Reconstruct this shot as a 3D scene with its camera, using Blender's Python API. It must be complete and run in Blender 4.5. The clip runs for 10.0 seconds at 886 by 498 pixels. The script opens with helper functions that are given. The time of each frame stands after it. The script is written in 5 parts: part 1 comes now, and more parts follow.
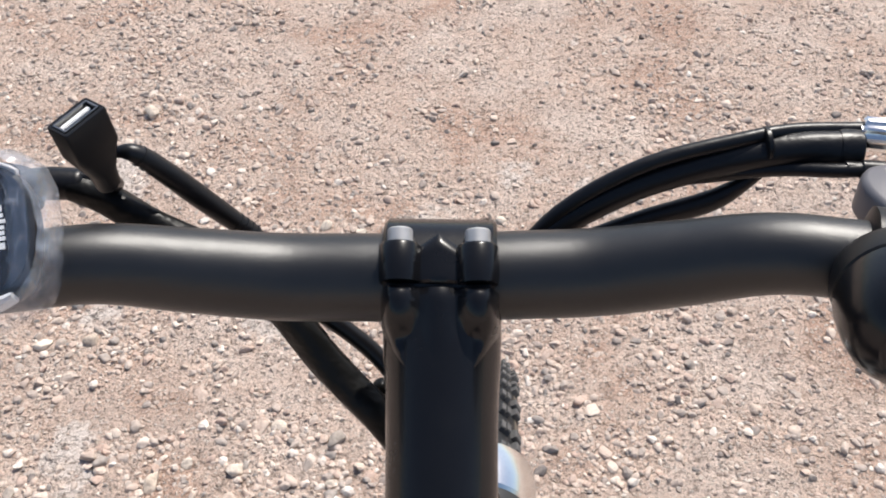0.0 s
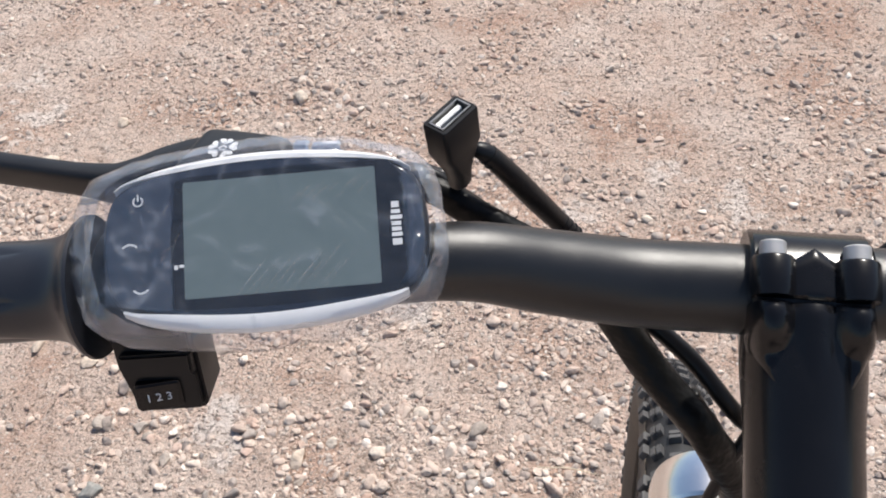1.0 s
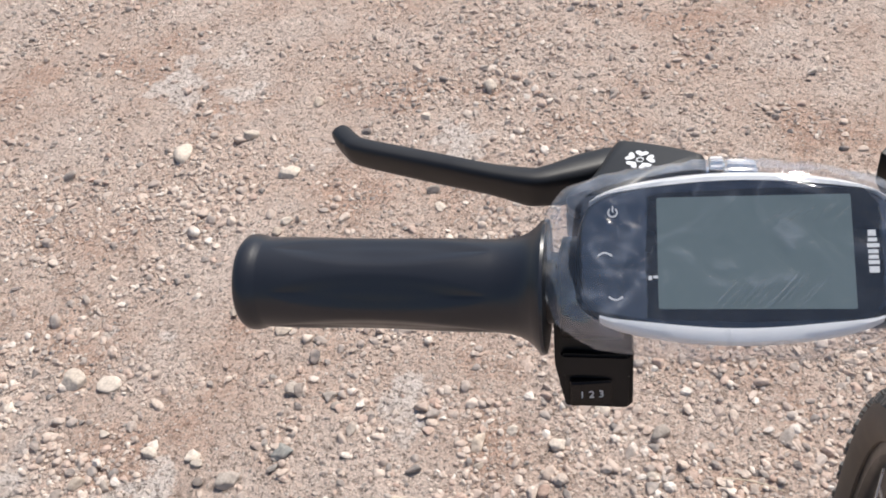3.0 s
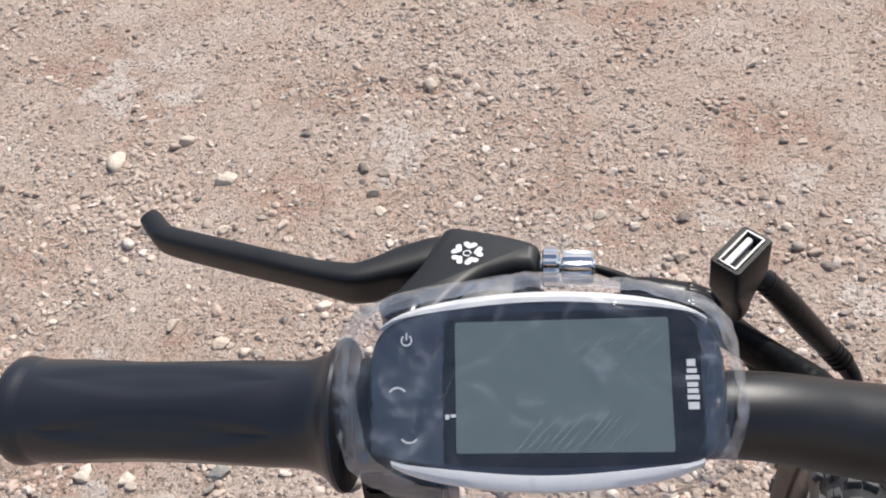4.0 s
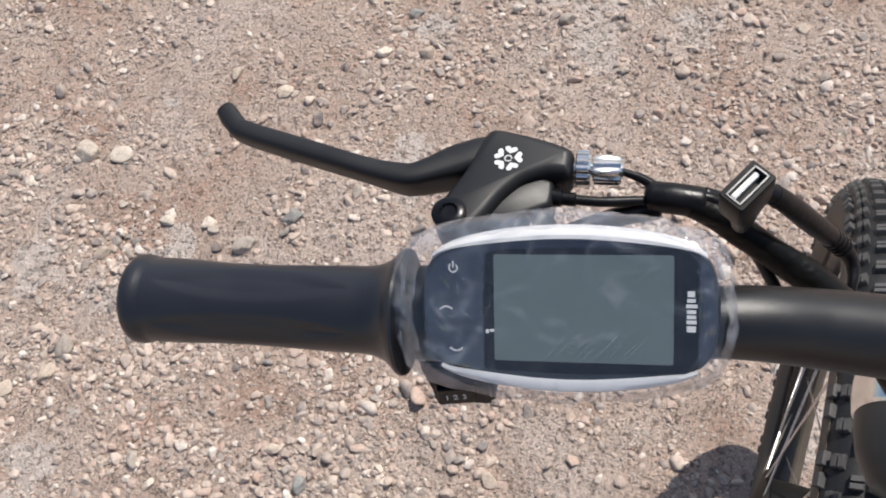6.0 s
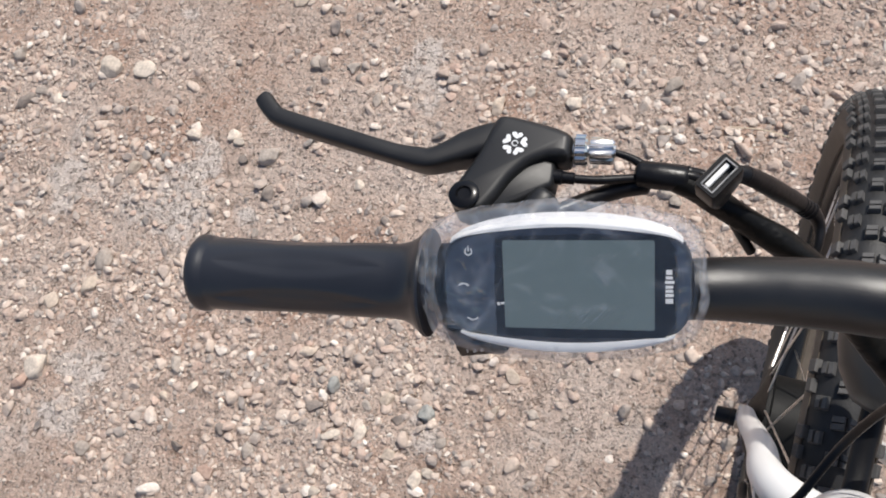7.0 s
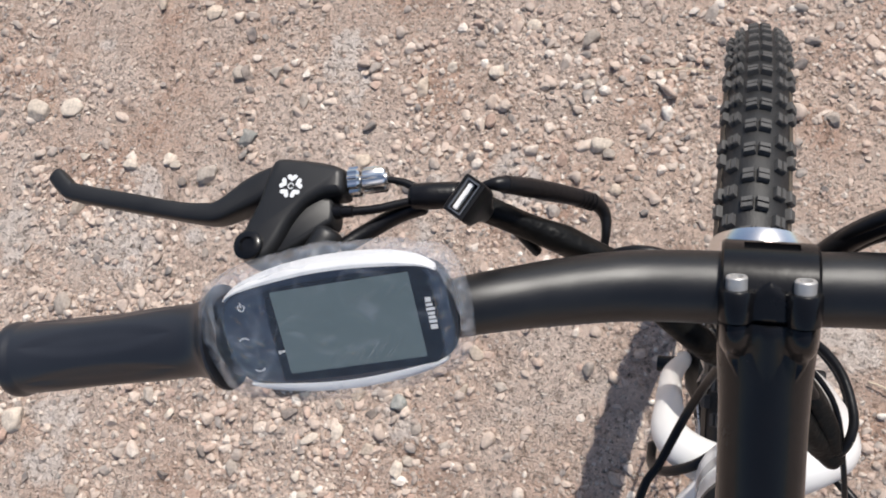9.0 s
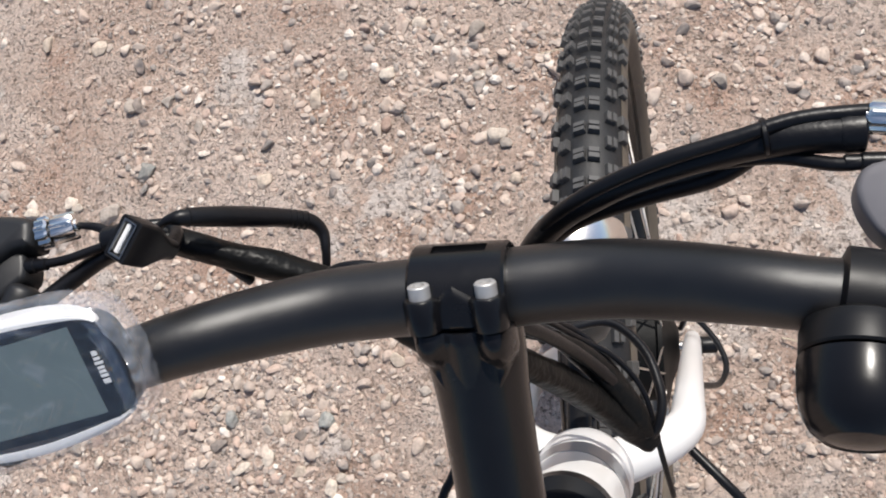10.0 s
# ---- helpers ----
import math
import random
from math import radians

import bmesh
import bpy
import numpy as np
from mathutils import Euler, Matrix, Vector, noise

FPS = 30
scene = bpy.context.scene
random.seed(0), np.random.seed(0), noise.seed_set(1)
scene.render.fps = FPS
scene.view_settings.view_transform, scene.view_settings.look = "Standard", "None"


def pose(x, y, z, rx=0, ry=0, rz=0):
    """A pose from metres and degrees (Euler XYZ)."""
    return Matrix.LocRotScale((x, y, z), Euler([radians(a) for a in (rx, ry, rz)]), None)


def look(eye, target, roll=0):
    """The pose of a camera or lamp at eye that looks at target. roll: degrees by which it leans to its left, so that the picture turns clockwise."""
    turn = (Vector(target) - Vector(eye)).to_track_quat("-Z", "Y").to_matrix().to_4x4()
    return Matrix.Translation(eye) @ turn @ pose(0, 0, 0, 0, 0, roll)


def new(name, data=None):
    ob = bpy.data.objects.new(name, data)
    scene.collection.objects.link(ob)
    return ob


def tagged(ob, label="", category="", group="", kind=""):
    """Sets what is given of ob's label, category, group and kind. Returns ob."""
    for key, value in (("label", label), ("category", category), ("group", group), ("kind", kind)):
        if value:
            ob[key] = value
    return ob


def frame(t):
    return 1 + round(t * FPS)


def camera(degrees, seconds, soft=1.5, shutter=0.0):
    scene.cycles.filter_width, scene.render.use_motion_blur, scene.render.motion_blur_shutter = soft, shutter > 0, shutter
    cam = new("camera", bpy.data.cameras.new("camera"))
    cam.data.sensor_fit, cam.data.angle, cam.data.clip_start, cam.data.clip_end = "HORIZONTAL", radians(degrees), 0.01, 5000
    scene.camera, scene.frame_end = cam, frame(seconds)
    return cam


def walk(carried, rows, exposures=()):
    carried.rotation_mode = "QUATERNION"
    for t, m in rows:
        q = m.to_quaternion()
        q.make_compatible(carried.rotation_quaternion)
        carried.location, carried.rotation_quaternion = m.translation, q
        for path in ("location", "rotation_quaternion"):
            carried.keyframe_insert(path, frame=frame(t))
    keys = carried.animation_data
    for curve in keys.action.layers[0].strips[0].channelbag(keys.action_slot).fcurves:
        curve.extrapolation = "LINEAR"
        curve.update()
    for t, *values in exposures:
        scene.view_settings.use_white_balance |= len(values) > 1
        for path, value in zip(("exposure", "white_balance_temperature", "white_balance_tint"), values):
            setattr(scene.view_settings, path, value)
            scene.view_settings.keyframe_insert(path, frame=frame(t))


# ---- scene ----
cam = camera(51.0, 10.0, 1.9)
PATH = [
    (0, (0.019, -0.19, 1.243), (-0.112, 1.276, -0.11), -2.4),
    (0.5, (-0.022, -0.19, 1.245), (-0.295, 1.264, -0.101), -4.8),
    (1, (-0.051, -0.194, 1.248), (-0.41, 1.231, -0.108), -5.6),
    (1.5, (-0.079, -0.204, 1.259), (-0.539, 1.184, -0.105), -6.7),
    (2, (-0.098, -0.211, 1.263), (-0.637, 1.151, -0.099), -7.5),
    (2.3, (-0.109, -0.215, 1.269), (-0.724, 1.164, -0.132), -8.3),
    (2.5, (-0.121, -0.219, 1.271), (-0.74, 1.121, -0.079), -8.8),
    (2.7, (-0.132, -0.222, 1.27), (-0.782, 1.108, -0.075), -9.4),
    (3.8, (-0.11, -0.181, 1.269), (-0.722, 1.157, -0.085), -9.0),
    (4, (-0.102, -0.161, 1.268), (-0.673, 1.174, -0.106), -9.1),
    (4.5, (-0.095, -0.132, 1.274), (-0.615, 1.127, -0.191), -9.1),
    (4.7, (-0.096, -0.128, 1.279), (-0.614, 1.110, -0.284), -9.8),
    (5, (-0.097, -0.126, 1.287), (-0.591, 0.934, -0.335), -10.9),
    (5.2, (-0.097, -0.130, 1.293), (-0.651, 0.873, -0.419), -13.0),
    (5.5, (-0.097, -0.138, 1.304), (-0.674, 0.772, -0.38), -16.1),
    (6.8, (-0.088, -0.127, 1.378), (-0.687, 0.513, -0.419), -27.3),
    (7, (-0.086, -0.125, 1.386), (-0.682, 0.467, -0.429), -29.7),
    (7.5, (-0.083, -0.121, 1.399), (-0.679, 0.402, -0.438), -33.8),
    (8, (-0.069, -0.115, 1.401), (-0.678, 0.402, -0.432), -36.5),
    (8.5, (-0.045, -0.099, 1.393), (-0.647, 0.443, -0.435), -38.2),
    (9, (-0.014, -0.087, 1.382), (-0.592, 0.447, -0.457), -41.2),
    (9.5, (0.028, -0.076, 1.362), (-0.534, 0.455, -0.482), -43.9),
    (10, (0.073, -0.067, 1.343), (-0.443, 0.47, -0.513), -45.5),
]
walk(cam, [(t, look(eye, target, roll)) for t, eye, target, roll in PATH], [(0, 0.42), (1.5, 0.29), (2.7, 0.22), (4.5, 0.16), (5.5, 0.03), (9, 0.04), (10, 0.1)])


# ---- world, sun, exposure ----
SUN = Vector((0.285, 0.6, 1.0)).normalized()
world = bpy.data.worlds.new("sky")
scene.world = world
world.use_nodes = True
sky = world.node_tree.nodes.new("ShaderNodeTexSky")
sky.sky_type, sky.sun_disc = "NISHITA", False
sky.sun_elevation, sky.sun_rotation = math.asin(SUN.z), math.atan2(SUN.x, SUN.y)
sky.air_density, sky.dust_density = 1.0, 1.5
world.node_tree.links.new(sky.outputs[0], world.node_tree.nodes["Background"].inputs[0])
world.node_tree.nodes["Background"].inputs[1].default_value = 0.105
sun = new("sun", bpy.data.lights.new("sun", "SUN"))
sun.data.energy, sun.data.angle, sun.data.color = 4.4, radians(0.55), (1.0, 0.95, 0.88)
sun.matrix_world = look(SUN * 20, (0, 0, 0))


# ---- materials ----
def material(name, colour, rough=0.5, metal=0.0, spread=0.15, scale=60, bump=0.1, bump_scale=400, depth=0.0004, coat=0.0, specular=0.5, rough_spread=0.12):
    """A plain surface with uneven colour and gloss at two scales and a fine relief."""
    m = bpy.data.materials.new(name)
    m.use_nodes = True
    nt, p = m.node_tree, m.node_tree.nodes["Principled BSDF"]
    co = nt.nodes.new("ShaderNodeTexCoord")

    def noisy(s, detail):
        n = nt.nodes.new("ShaderNodeTexNoise")
        n.inputs["Scale"].default_value, n.inputs["Detail"].default_value = s, detail
        nt.links.new(co.outputs["Object"], n.inputs["Vector"])
        return n
    a, b = noisy(scale, 4), noisy(bump_scale, 2)
    mix = nt.nodes.new("ShaderNodeMix")
    mix.data_type = "RGBA"
    mix.inputs["A"].default_value = (*[c * (1 - spread) for c in colour], 1)
    mix.inputs["B"].default_value = (*[min(1, c * (1 + spread)) for c in colour], 1)
    nt.links.new(a.outputs["Fac"], mix.inputs["Factor"])
    nt.links.new(mix.outputs["Result"], p.inputs["Base Color"])
    ramp = nt.nodes.new("ShaderNodeMapRange")
    ramp.inputs["To Min"].default_value, ramp.inputs["To Max"].default_value = max(0.02, rough - rough_spread), min(1, rough + rough_spread)
    nt.links.new(a.outputs["Fac"], ramp.inputs["Value"])
    nt.links.new(ramp.outputs["Result"], p.inputs["Roughness"])
    p.inputs["Metallic"].default_value = metal
    p.inputs["Coat Weight"].default_value = coat
    p.inputs["Specular IOR Level"].default_value = specular
    if bump:
        bm = nt.nodes.new("ShaderNodeBump")
        bm.inputs["Strength"].default_value, bm.inputs["Distance"].default_value = bump, depth
        nt.links.new(b.outputs["Fac"], bm.inputs["Height"])
        nt.links.new(bm.outputs["Normal"], p.inputs["Normal"])
    return m


def colour_ramp(nt, stops):
    r = nt.nodes.new("ShaderNodeValToRGB")
    while len(r.color_ramp.elements) < len(stops):
        r.color_ramp.elements.new(0.5)
    for e, (at, c) in zip(r.color_ramp.elements, stops):
        e.position, e.color = at, (*c, 1)
    return r


def earth_material():
    """Dry trodden clay with sand: pale and reddish patches, embedded grains, soft lumps and hollows with their shade
    painted in.
    """
    m = bpy.data.materials.new("dry_earth")
    m.use_nodes = True
    nt, p = m.node_tree, m.node_tree.nodes["Principled BSDF"]
    co = nt.nodes.new("ShaderNodeTexCoord")

    def noisy(s, detail, rough=0.6):
        n = nt.nodes.new("ShaderNodeTexNoise")
        n.inputs["Scale"].default_value, n.inputs["Detail"].default_value, n.inputs["Roughness"].default_value = s, detail, rough
        nt.links.new(co.outputs["Object"], n.inputs["Vector"])
        return n.outputs["Fac"]

    def mixed(a, b, fac, mode="MIX"):
        x = nt.nodes.new("ShaderNodeMix")
        x.data_type, x.blend_type = "RGBA", mode
        for link, key in ((a, "A"), (b, "B"), (fac, "Factor")):
            if isinstance(link, (int, float)):
                x.inputs[key].default_value = link if key == "Factor" else (link, link, link, 1)
            else:
                nt.links.new(link, x.inputs[key])
        return x.outputs["Result"]

    def ramped(value, stops):
        r = colour_ramp(nt, [(at, c if isinstance(c, tuple) else (c, c, c)) for at, c in stops])
        nt.links.new(value, r.inputs["Fac"])
        return r.outputs["Color"]

    def maths(kind, *values):
        x = nt.nodes.new("ShaderNodeMath")
        x.operation = kind
        for i, v in enumerate(values):
            if isinstance(v, (int, float)):
                x.inputs[i].default_value = v
            else:
                nt.links.new(v, x.inputs[i])
        return x.outputs[0]

    def relief(value, deep, normal=None, strength=1.0):
        b = nt.nodes.new("ShaderNodeBump")
        b.inputs["Strength"].default_value, b.inputs["Distance"].default_value = strength, deep
        nt.links.new(value, b.inputs["Height"])
        if normal is not None:
            nt.links.new(normal, b.inputs["Normal"])
        return b.outputs["Normal"]
    fine, lumps, pitted = noisy(170, 5, 0.65), noisy(34, 8, 0.7), noisy(70, 4, 0.6)
    c = mixed(ramped(noisy(3.6, 5), [(0.38, EARTH[0]), (0.46, EARTH[1]), (0.53, EARTH[2]), (0.6, EARTH[3])]),
              ramped(noisy(15, 6, 0.65), [(0.3, EARTH[4]), (0.5, EARTH[1]), (0.7, EARTH[3])]), 0.36)
    c = mixed(c, ramped(fine, [(0.32, 0.68), (0.5, 1.0), (0.68, 1.22)]), 0.75, "MULTIPLY")
    # patches of pale dried clay with ragged edges
    cover = nt.nodes.new("ShaderNodeAttribute")
    cover.attribute_name = "crust"
    edge = maths("MULTIPLY", maths("MULTIPLY_ADD", noisy(34, 7, 0.66), 1.5, cover.outputs["Fac"]), 0.5)
    patch = ramped(edge, [(0.56, 0.0), (0.66, 1.0)])
    c = mixed(c, ramped(noisy(40, 5, 0.65), [(0.32, EARTH[5]), (0.62, EARTH[6])]), patch)
    # grains bedded in the clay: some cells of two sizes, each with a colour of its own
    rise = None
    for size, least in ((120, 0.5), (230, 0.42)):
        shift = nt.nodes.new("ShaderNodeVectorMath")
        shift.operation = "MULTIPLY_ADD"
        warp = nt.nodes.new("ShaderNodeTexNoise")
        warp.inputs["Scale"].default_value, warp.inputs["Detail"].default_value = size * 0.8, 3
        nt.links.new(co.outputs["Object"], warp.inputs["Vector"])
        nt.links.new(warp.outputs["Color"], shift.inputs[0])
        shift.inputs[1].default_value = (1.1 / size,) * 3
        nt.links.new(co.outputs["Object"], shift.inputs[2])
        v = nt.nodes.new("ShaderNodeTexVoronoi")
        v.inputs["Scale"].default_value = size
        nt.links.new(shift.outputs[0], v.inputs["Vector"])
        tint = nt.nodes.new("ShaderNodeSeparateColor")
        nt.links.new(v.outputs["Color"], tint.inputs[0])
        there = maths("GREATER_THAN", tint.outputs[0], least)
        dome = maths("MULTIPLY", maths("SUBTRACT", 1.0, maths("MULTIPLY", v.outputs["Distance"], 2.3)), there)
        dome = maths("MAXIMUM", dome, 0.0)
        mask = maths("MULTIPLY", maths("MULTIPLY", maths("MINIMUM", maths("MULTIPLY", dome, 5.0), 1.0), 0.75), maths("SUBTRACT", 1.0, maths("MULTIPLY", patch, 0.75)))
        c = mixed(c, ramped(tint.outputs[1], [(0.0, GRAINS[0]), (0.2, GRAINS[1]), (0.5, GRAINS[2]), (0.8, GRAINS[3]), (1.0, GRAINS[4])]), mask)
        dome = maths("MULTIPLY", maths("POWER", dome, 0.6), 120 / size)
        rise = dome if rise is None else maths("ADD", rise, dome)
    # shade of small hollows in the pale clay, painted as dark spots without relief
    hole_shade = mixed(1.0, ramped(noisy(95, 3, 0.55), [(0.36, (0.42, 0.39, 0.37)), (0.43, 1.0)]), patch)
    c = mixed(c, hole_shade, 0.9, "MULTIPLY")
    # painted shade: colour darkened where the relief below dips
    pit_shade = ramped(pitted, [(0.33, (0.52, 0.5, 0.48)), (0.41, 1.0)])
    c = mixed(c, pit_shade, 0.75, "MULTIPLY")
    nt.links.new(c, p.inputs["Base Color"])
    p.inputs["Roughness"].default_value = 0.95
    p.inputs["Specular IOR Level"].default_value = 0.12
    n = relief(lumps, 0.019)
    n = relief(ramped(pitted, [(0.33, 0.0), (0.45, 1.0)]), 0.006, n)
    n = relief(fine, 0.0035, n)
    n = relief(rise, 0.0035, n)
    nt.links.new(n, p.inputs["Normal"])
    return m


def pebble_material(name, stops, per_object=False, dusty=0.7):
    """River pebbles, each of its own shade, with dust lying on them."""
    m = bpy.data.materials.new(name)
    m.use_nodes = True
    nt, p = m.node_tree, m.node_tree.nodes["Principled BSDF"]
    pick = nt.nodes.new("ShaderNodeObjectInfo" if per_object else "ShaderNodeNewGeometry")
    ramp = colour_ramp(nt, stops)
    nt.links.new(pick.outputs["Random" if per_object else "Random Per Island"], ramp.inputs["Fac"])
    co = nt.nodes.new("ShaderNodeTexCoord")
    n = nt.nodes.new("ShaderNodeTexNoise")
    n.inputs["Scale"].default_value, n.inputs["Detail"].default_value = 190, 5
    nt.links.new(co.outputs["Object"], n.inputs["Vector"])
    dust = colour_ramp(nt, [(0.3, (0.66, 0.64, 0.62)), (0.62, (1.12, 1.1, 1.06))])
    nt.links.new(n.outputs["Fac"], dust.inputs["Fac"])
    x = nt.nodes.new("ShaderNodeMix")
    x.data_type, x.blend_type = "RGBA", "MULTIPLY"
    x.inputs["Factor"].default_value = 0.8
    nt.links.new(ramp.outputs["Color"], x.inputs["A"])
    nt.links.new(dust.outputs["Color"], x.inputs["B"])
    film = nt.nodes.new("ShaderNodeTexNoise")
    film.inputs["Scale"].default_value, film.inputs["Detail"].default_value = 45, 5
    nt.links.new(co.outputs["Object"], film.inputs["Vector"])
    lies = colour_ramp(nt, [(0.4, (0.1, 0.1, 0.1)), (0.64, (dusty, dusty, dusty))])
    nt.links.new(film.outputs["Fac"], lies.inputs["Fac"])
    y = nt.nodes.new("ShaderNodeMix")
    y.data_type = "RGBA"
    nt.links.new(lies.outputs["Color"], y.inputs["Factor"])
    nt.links.new(x.outputs["Result"], y.inputs["A"])
    y.inputs["B"].default_value = (0.54, 0.43, 0.362, 1)
    nt.links.new(y.outputs["Result"], p.inputs["Base Color"])
    p.inputs["Roughness"].default_value = 0.9
    p.inputs["Specular IOR Level"].default_value = 0.25
    b = nt.nodes.new("ShaderNodeBump")
    b.inputs["Strength"].default_value, b.inputs["Distance"].default_value = 0.5, 0.002
    nt.links.new(n.outputs["Fac"], b.inputs["Height"])
    nt.links.new(b.outputs["Normal"], p.inputs["Normal"])
    return m


def film_material(name, stops, bump, shine=0.08):
    """Thin clear wrapping film, creased: see-through, glossy, milky in the folds."""
    m = bpy.data.materials.new(name)
    m.use_nodes = True
    nt = m.node_tree
    p, out = nt.nodes["Principled BSDF"], nt.nodes["Material Output"]
    p.inputs["Base Color"].default_value = (0.56, 0.6, 0.68, 1)
    p.inputs["Roughness"].default_value = 0.16
    p.inputs["Specular IOR Level"].default_value = 0.7
    clear = nt.nodes.new("ShaderNodeBsdfTransparent")
    mix, top = nt.nodes.new("ShaderNodeMixShader"), nt.nodes.new("ShaderNodeMixShader")
    gloss = nt.nodes.new("ShaderNodeBsdfGlossy")
    gloss.inputs["Roughness"].default_value = 0.07
    co = nt.nodes.new("ShaderNodeTexCoord")
    warp = nt.nodes.new("ShaderNodeTexNoise")
    warp.inputs["Scale"].default_value, warp.inputs["Detail"].default_value = 70, 4
    warp.inputs["Distortion"].default_value = 1.8
    nt.links.new(co.outputs["Object"], warp.inputs["Vector"])
    milk = colour_ramp(nt, [(at, (v, v, v)) for at, v in stops])
    nt.links.new(warp.outputs["Fac"], milk.inputs["Fac"])
    nt.links.new(milk.outputs["Color"], mix.inputs["Fac"])
    b = nt.nodes.new("ShaderNodeBump")
    b.inputs["Strength"].default_value, b.inputs["Distance"].default_value = bump, 0.003
    nt.links.new(warp.outputs["Fac"], b.inputs["Height"])
    for node in (p, gloss):
        nt.links.new(b.outputs["Normal"], node.inputs["Normal"])
    nt.links.new(clear.outputs[0], mix.inputs[1])
    nt.links.new(p.outputs[0], mix.inputs[2])
    top.inputs["Fac"].default_value = shine
    nt.links.new(mix.outputs[0], top.inputs[1])
    nt.links.new(gloss.outputs[0], top.inputs[2])
    nt.links.new(top.outputs[0], out.inputs["Surface"])
    return m


EARTH = [(0.49, 0.315, 0.235), (0.605, 0.455, 0.372), (0.63, 0.495, 0.415), (0.69, 0.57, 0.495), (0.46, 0.325, 0.262), (0.655, 0.55, 0.482), (0.76, 0.665, 0.6)]
GRAINS = [(0.17, 0.15, 0.14), (0.4, 0.325, 0.28), (0.54, 0.43, 0.36), (0.61, 0.515, 0.445), (0.82, 0.74, 0.67)]
PEBBLES = [(0.0, (0.13, 0.12, 0.12)), (0.09, (0.25, 0.235, 0.225)), (0.24, (0.38, 0.335, 0.305)), (0.38, (0.48, 0.375, 0.32)), (0.46, (0.49, 0.345, 0.285)), (0.58, (0.46, 0.395, 0.35)), (0.74, (0.57, 0.465, 0.395)), (0.88, (0.65, 0.56, 0.49)), (1.0, (0.82, 0.77, 0.71))]
EARTH_M, PEBBLE_M = earth_material(), pebble_material("pebbles", PEBBLES)


def stone_tones(name, tone):
    return pebble_material(name, [(0.0, tuple(c * 0.78 for c in tone)), (1.0, tuple(min(0.85, c * 1.18) for c in tone))], True, 0.3)


BAR_M = material("black_anodised", (0.007, 0.007, 0.008), 0.38, 0.0, 0.3, 140, 0.32, 4200, 0.0002, rough_spread=0.05, specular=0.62)
GLOSS_M = material("gloss_black", (0.006, 0.006, 0.007), 0.24, 0.0, 0.3, 60, 0.1, 300, 0.0003, coat=0.08, specular=0.3)
RUBBER_M = material("grip_rubber", (0.018, 0.020, 0.026), 0.35, 0.0, 0.2, 40, 0.1, 900, 0.0002, specular=0.5)
LEVER_M = material("matt_black_paint", (0.012, 0.012, 0.013), 0.47, 0.0, 0.25, 70, 0.15, 3000, 0.0001)
PLASTIC_M = material("black_plastic", (0.007, 0.007, 0.008), 0.4, 0.0, 0.25, 80, 0.2, 2600, 0.0001, specular=0.28)
CABLE_M = material("cable_sheath", (0.006, 0.006, 0.0075), 0.36, 0.0, 0.3, 120, 0.25, 500, 0.0005, specular=0.3)
TAPE_M = material("wrinkled_tape", (0.006, 0.006, 0.006), 0.4, 0.0, 0.35, 70, 0.6, 150, 0.002, specular=0.17)
CHROME_M = material("chrome", (0.86, 0.85, 0.83), 0.2, 1.0, 0.06, 80, 0.05, 300, 0.0002, rough_spread=0.05)
STEEL_M = material("steel", (0.6, 0.59, 0.57), 0.3, 1.0, 0.12, 200, 0.1, 700, 0.0002)
HUB_M = material("black_hub", (0.005, 0.005, 0.005), 0.55, 0.0, 0.3, 60, 0.2, 300, 0.0003, specular=0.2)
USB_M = material("dull_steel", (0.3, 0.3, 0.3), 0.35, 1.0, 0.12, 200, 0.1, 700, 0.0002)
ZINC_M = material("zinc_bolt", (0.5, 0.49, 0.48), 0.5, 0.55, 0.12, 300, 0.2, 1500, 0.0001)
WHITE_M = material("white_paint", (0.73, 0.72, 0.71), 0.35, 0.0, 0.06, 30, 0.06, 300, 0.0002, coat=0.2)
GREY_M = material("grey_paint", (0.27, 0.27, 0.28), 0.35, 0.0, 0.05, 30, 0.04, 300, 0.0002, coat=0.4)
BAND_M = material("white_plastic", (0.84, 0.84, 0.84), 0.3, 0.0, 0.03, 60, 0.05, 400, 0.0002)
FACE_M = material("dark_glass", (0.017, 0.023, 0.038), 0.1, 0.0, 0.2, 60, 0.0, coat=0.0, rough_spread=0.05)
SCREEN_M = material("lcd_grey", (0.122, 0.157, 0.16), 0.1, 0.0, 0.05, 60, 0.03, 300, 0.0002, rough_spread=0.05)
PRINT_M = material("white_print", (0.7, 0.71, 0.72), 0.5, 0.0, 0.05, 300, 0.0)
TYRE_M = material("tyre_rubber", (0.012, 0.012, 0.013), 0.55, 0.0, 0.3, 60, 0.4, 700, 0.0006)
TREAD_M = material("dusty_tread", (0.07, 0.068, 0.067), 0.6, 0.0, 0.35, 90, 0.5, 900, 0.0006)
DUSTY_M = material("dusty_sidewall", (0.115, 0.094, 0.073), 0.8, 0.0, 0.35, 45, 0.4, 500, 0.0006)
RIM_M = material("black_rim", (0.01, 0.01, 0.0105), 0.35, 0.0, 0.3, 60, 0.15, 500, 0.0003)
FILM_M = film_material("clear_film", [(0.46, 0.018), (0.62, 0.04), (0.78, 0.2)], 0.5, 0.085)
SKIRT_M = film_material("milky_film", [(0.34, 0.12), (0.55, 0.22), (0.78, 0.5)], 0.5, 0.1)
BUBBLE_M = film_material("crinkled_film", [(0.36, 0.025), (0.58, 0.06), (0.74, 0.2)], 0.2, 0.12)
CREASE_M = film_material("film_crease", [(0.3, 0.06), (0.7, 0.17)], 0.1, 0.16)
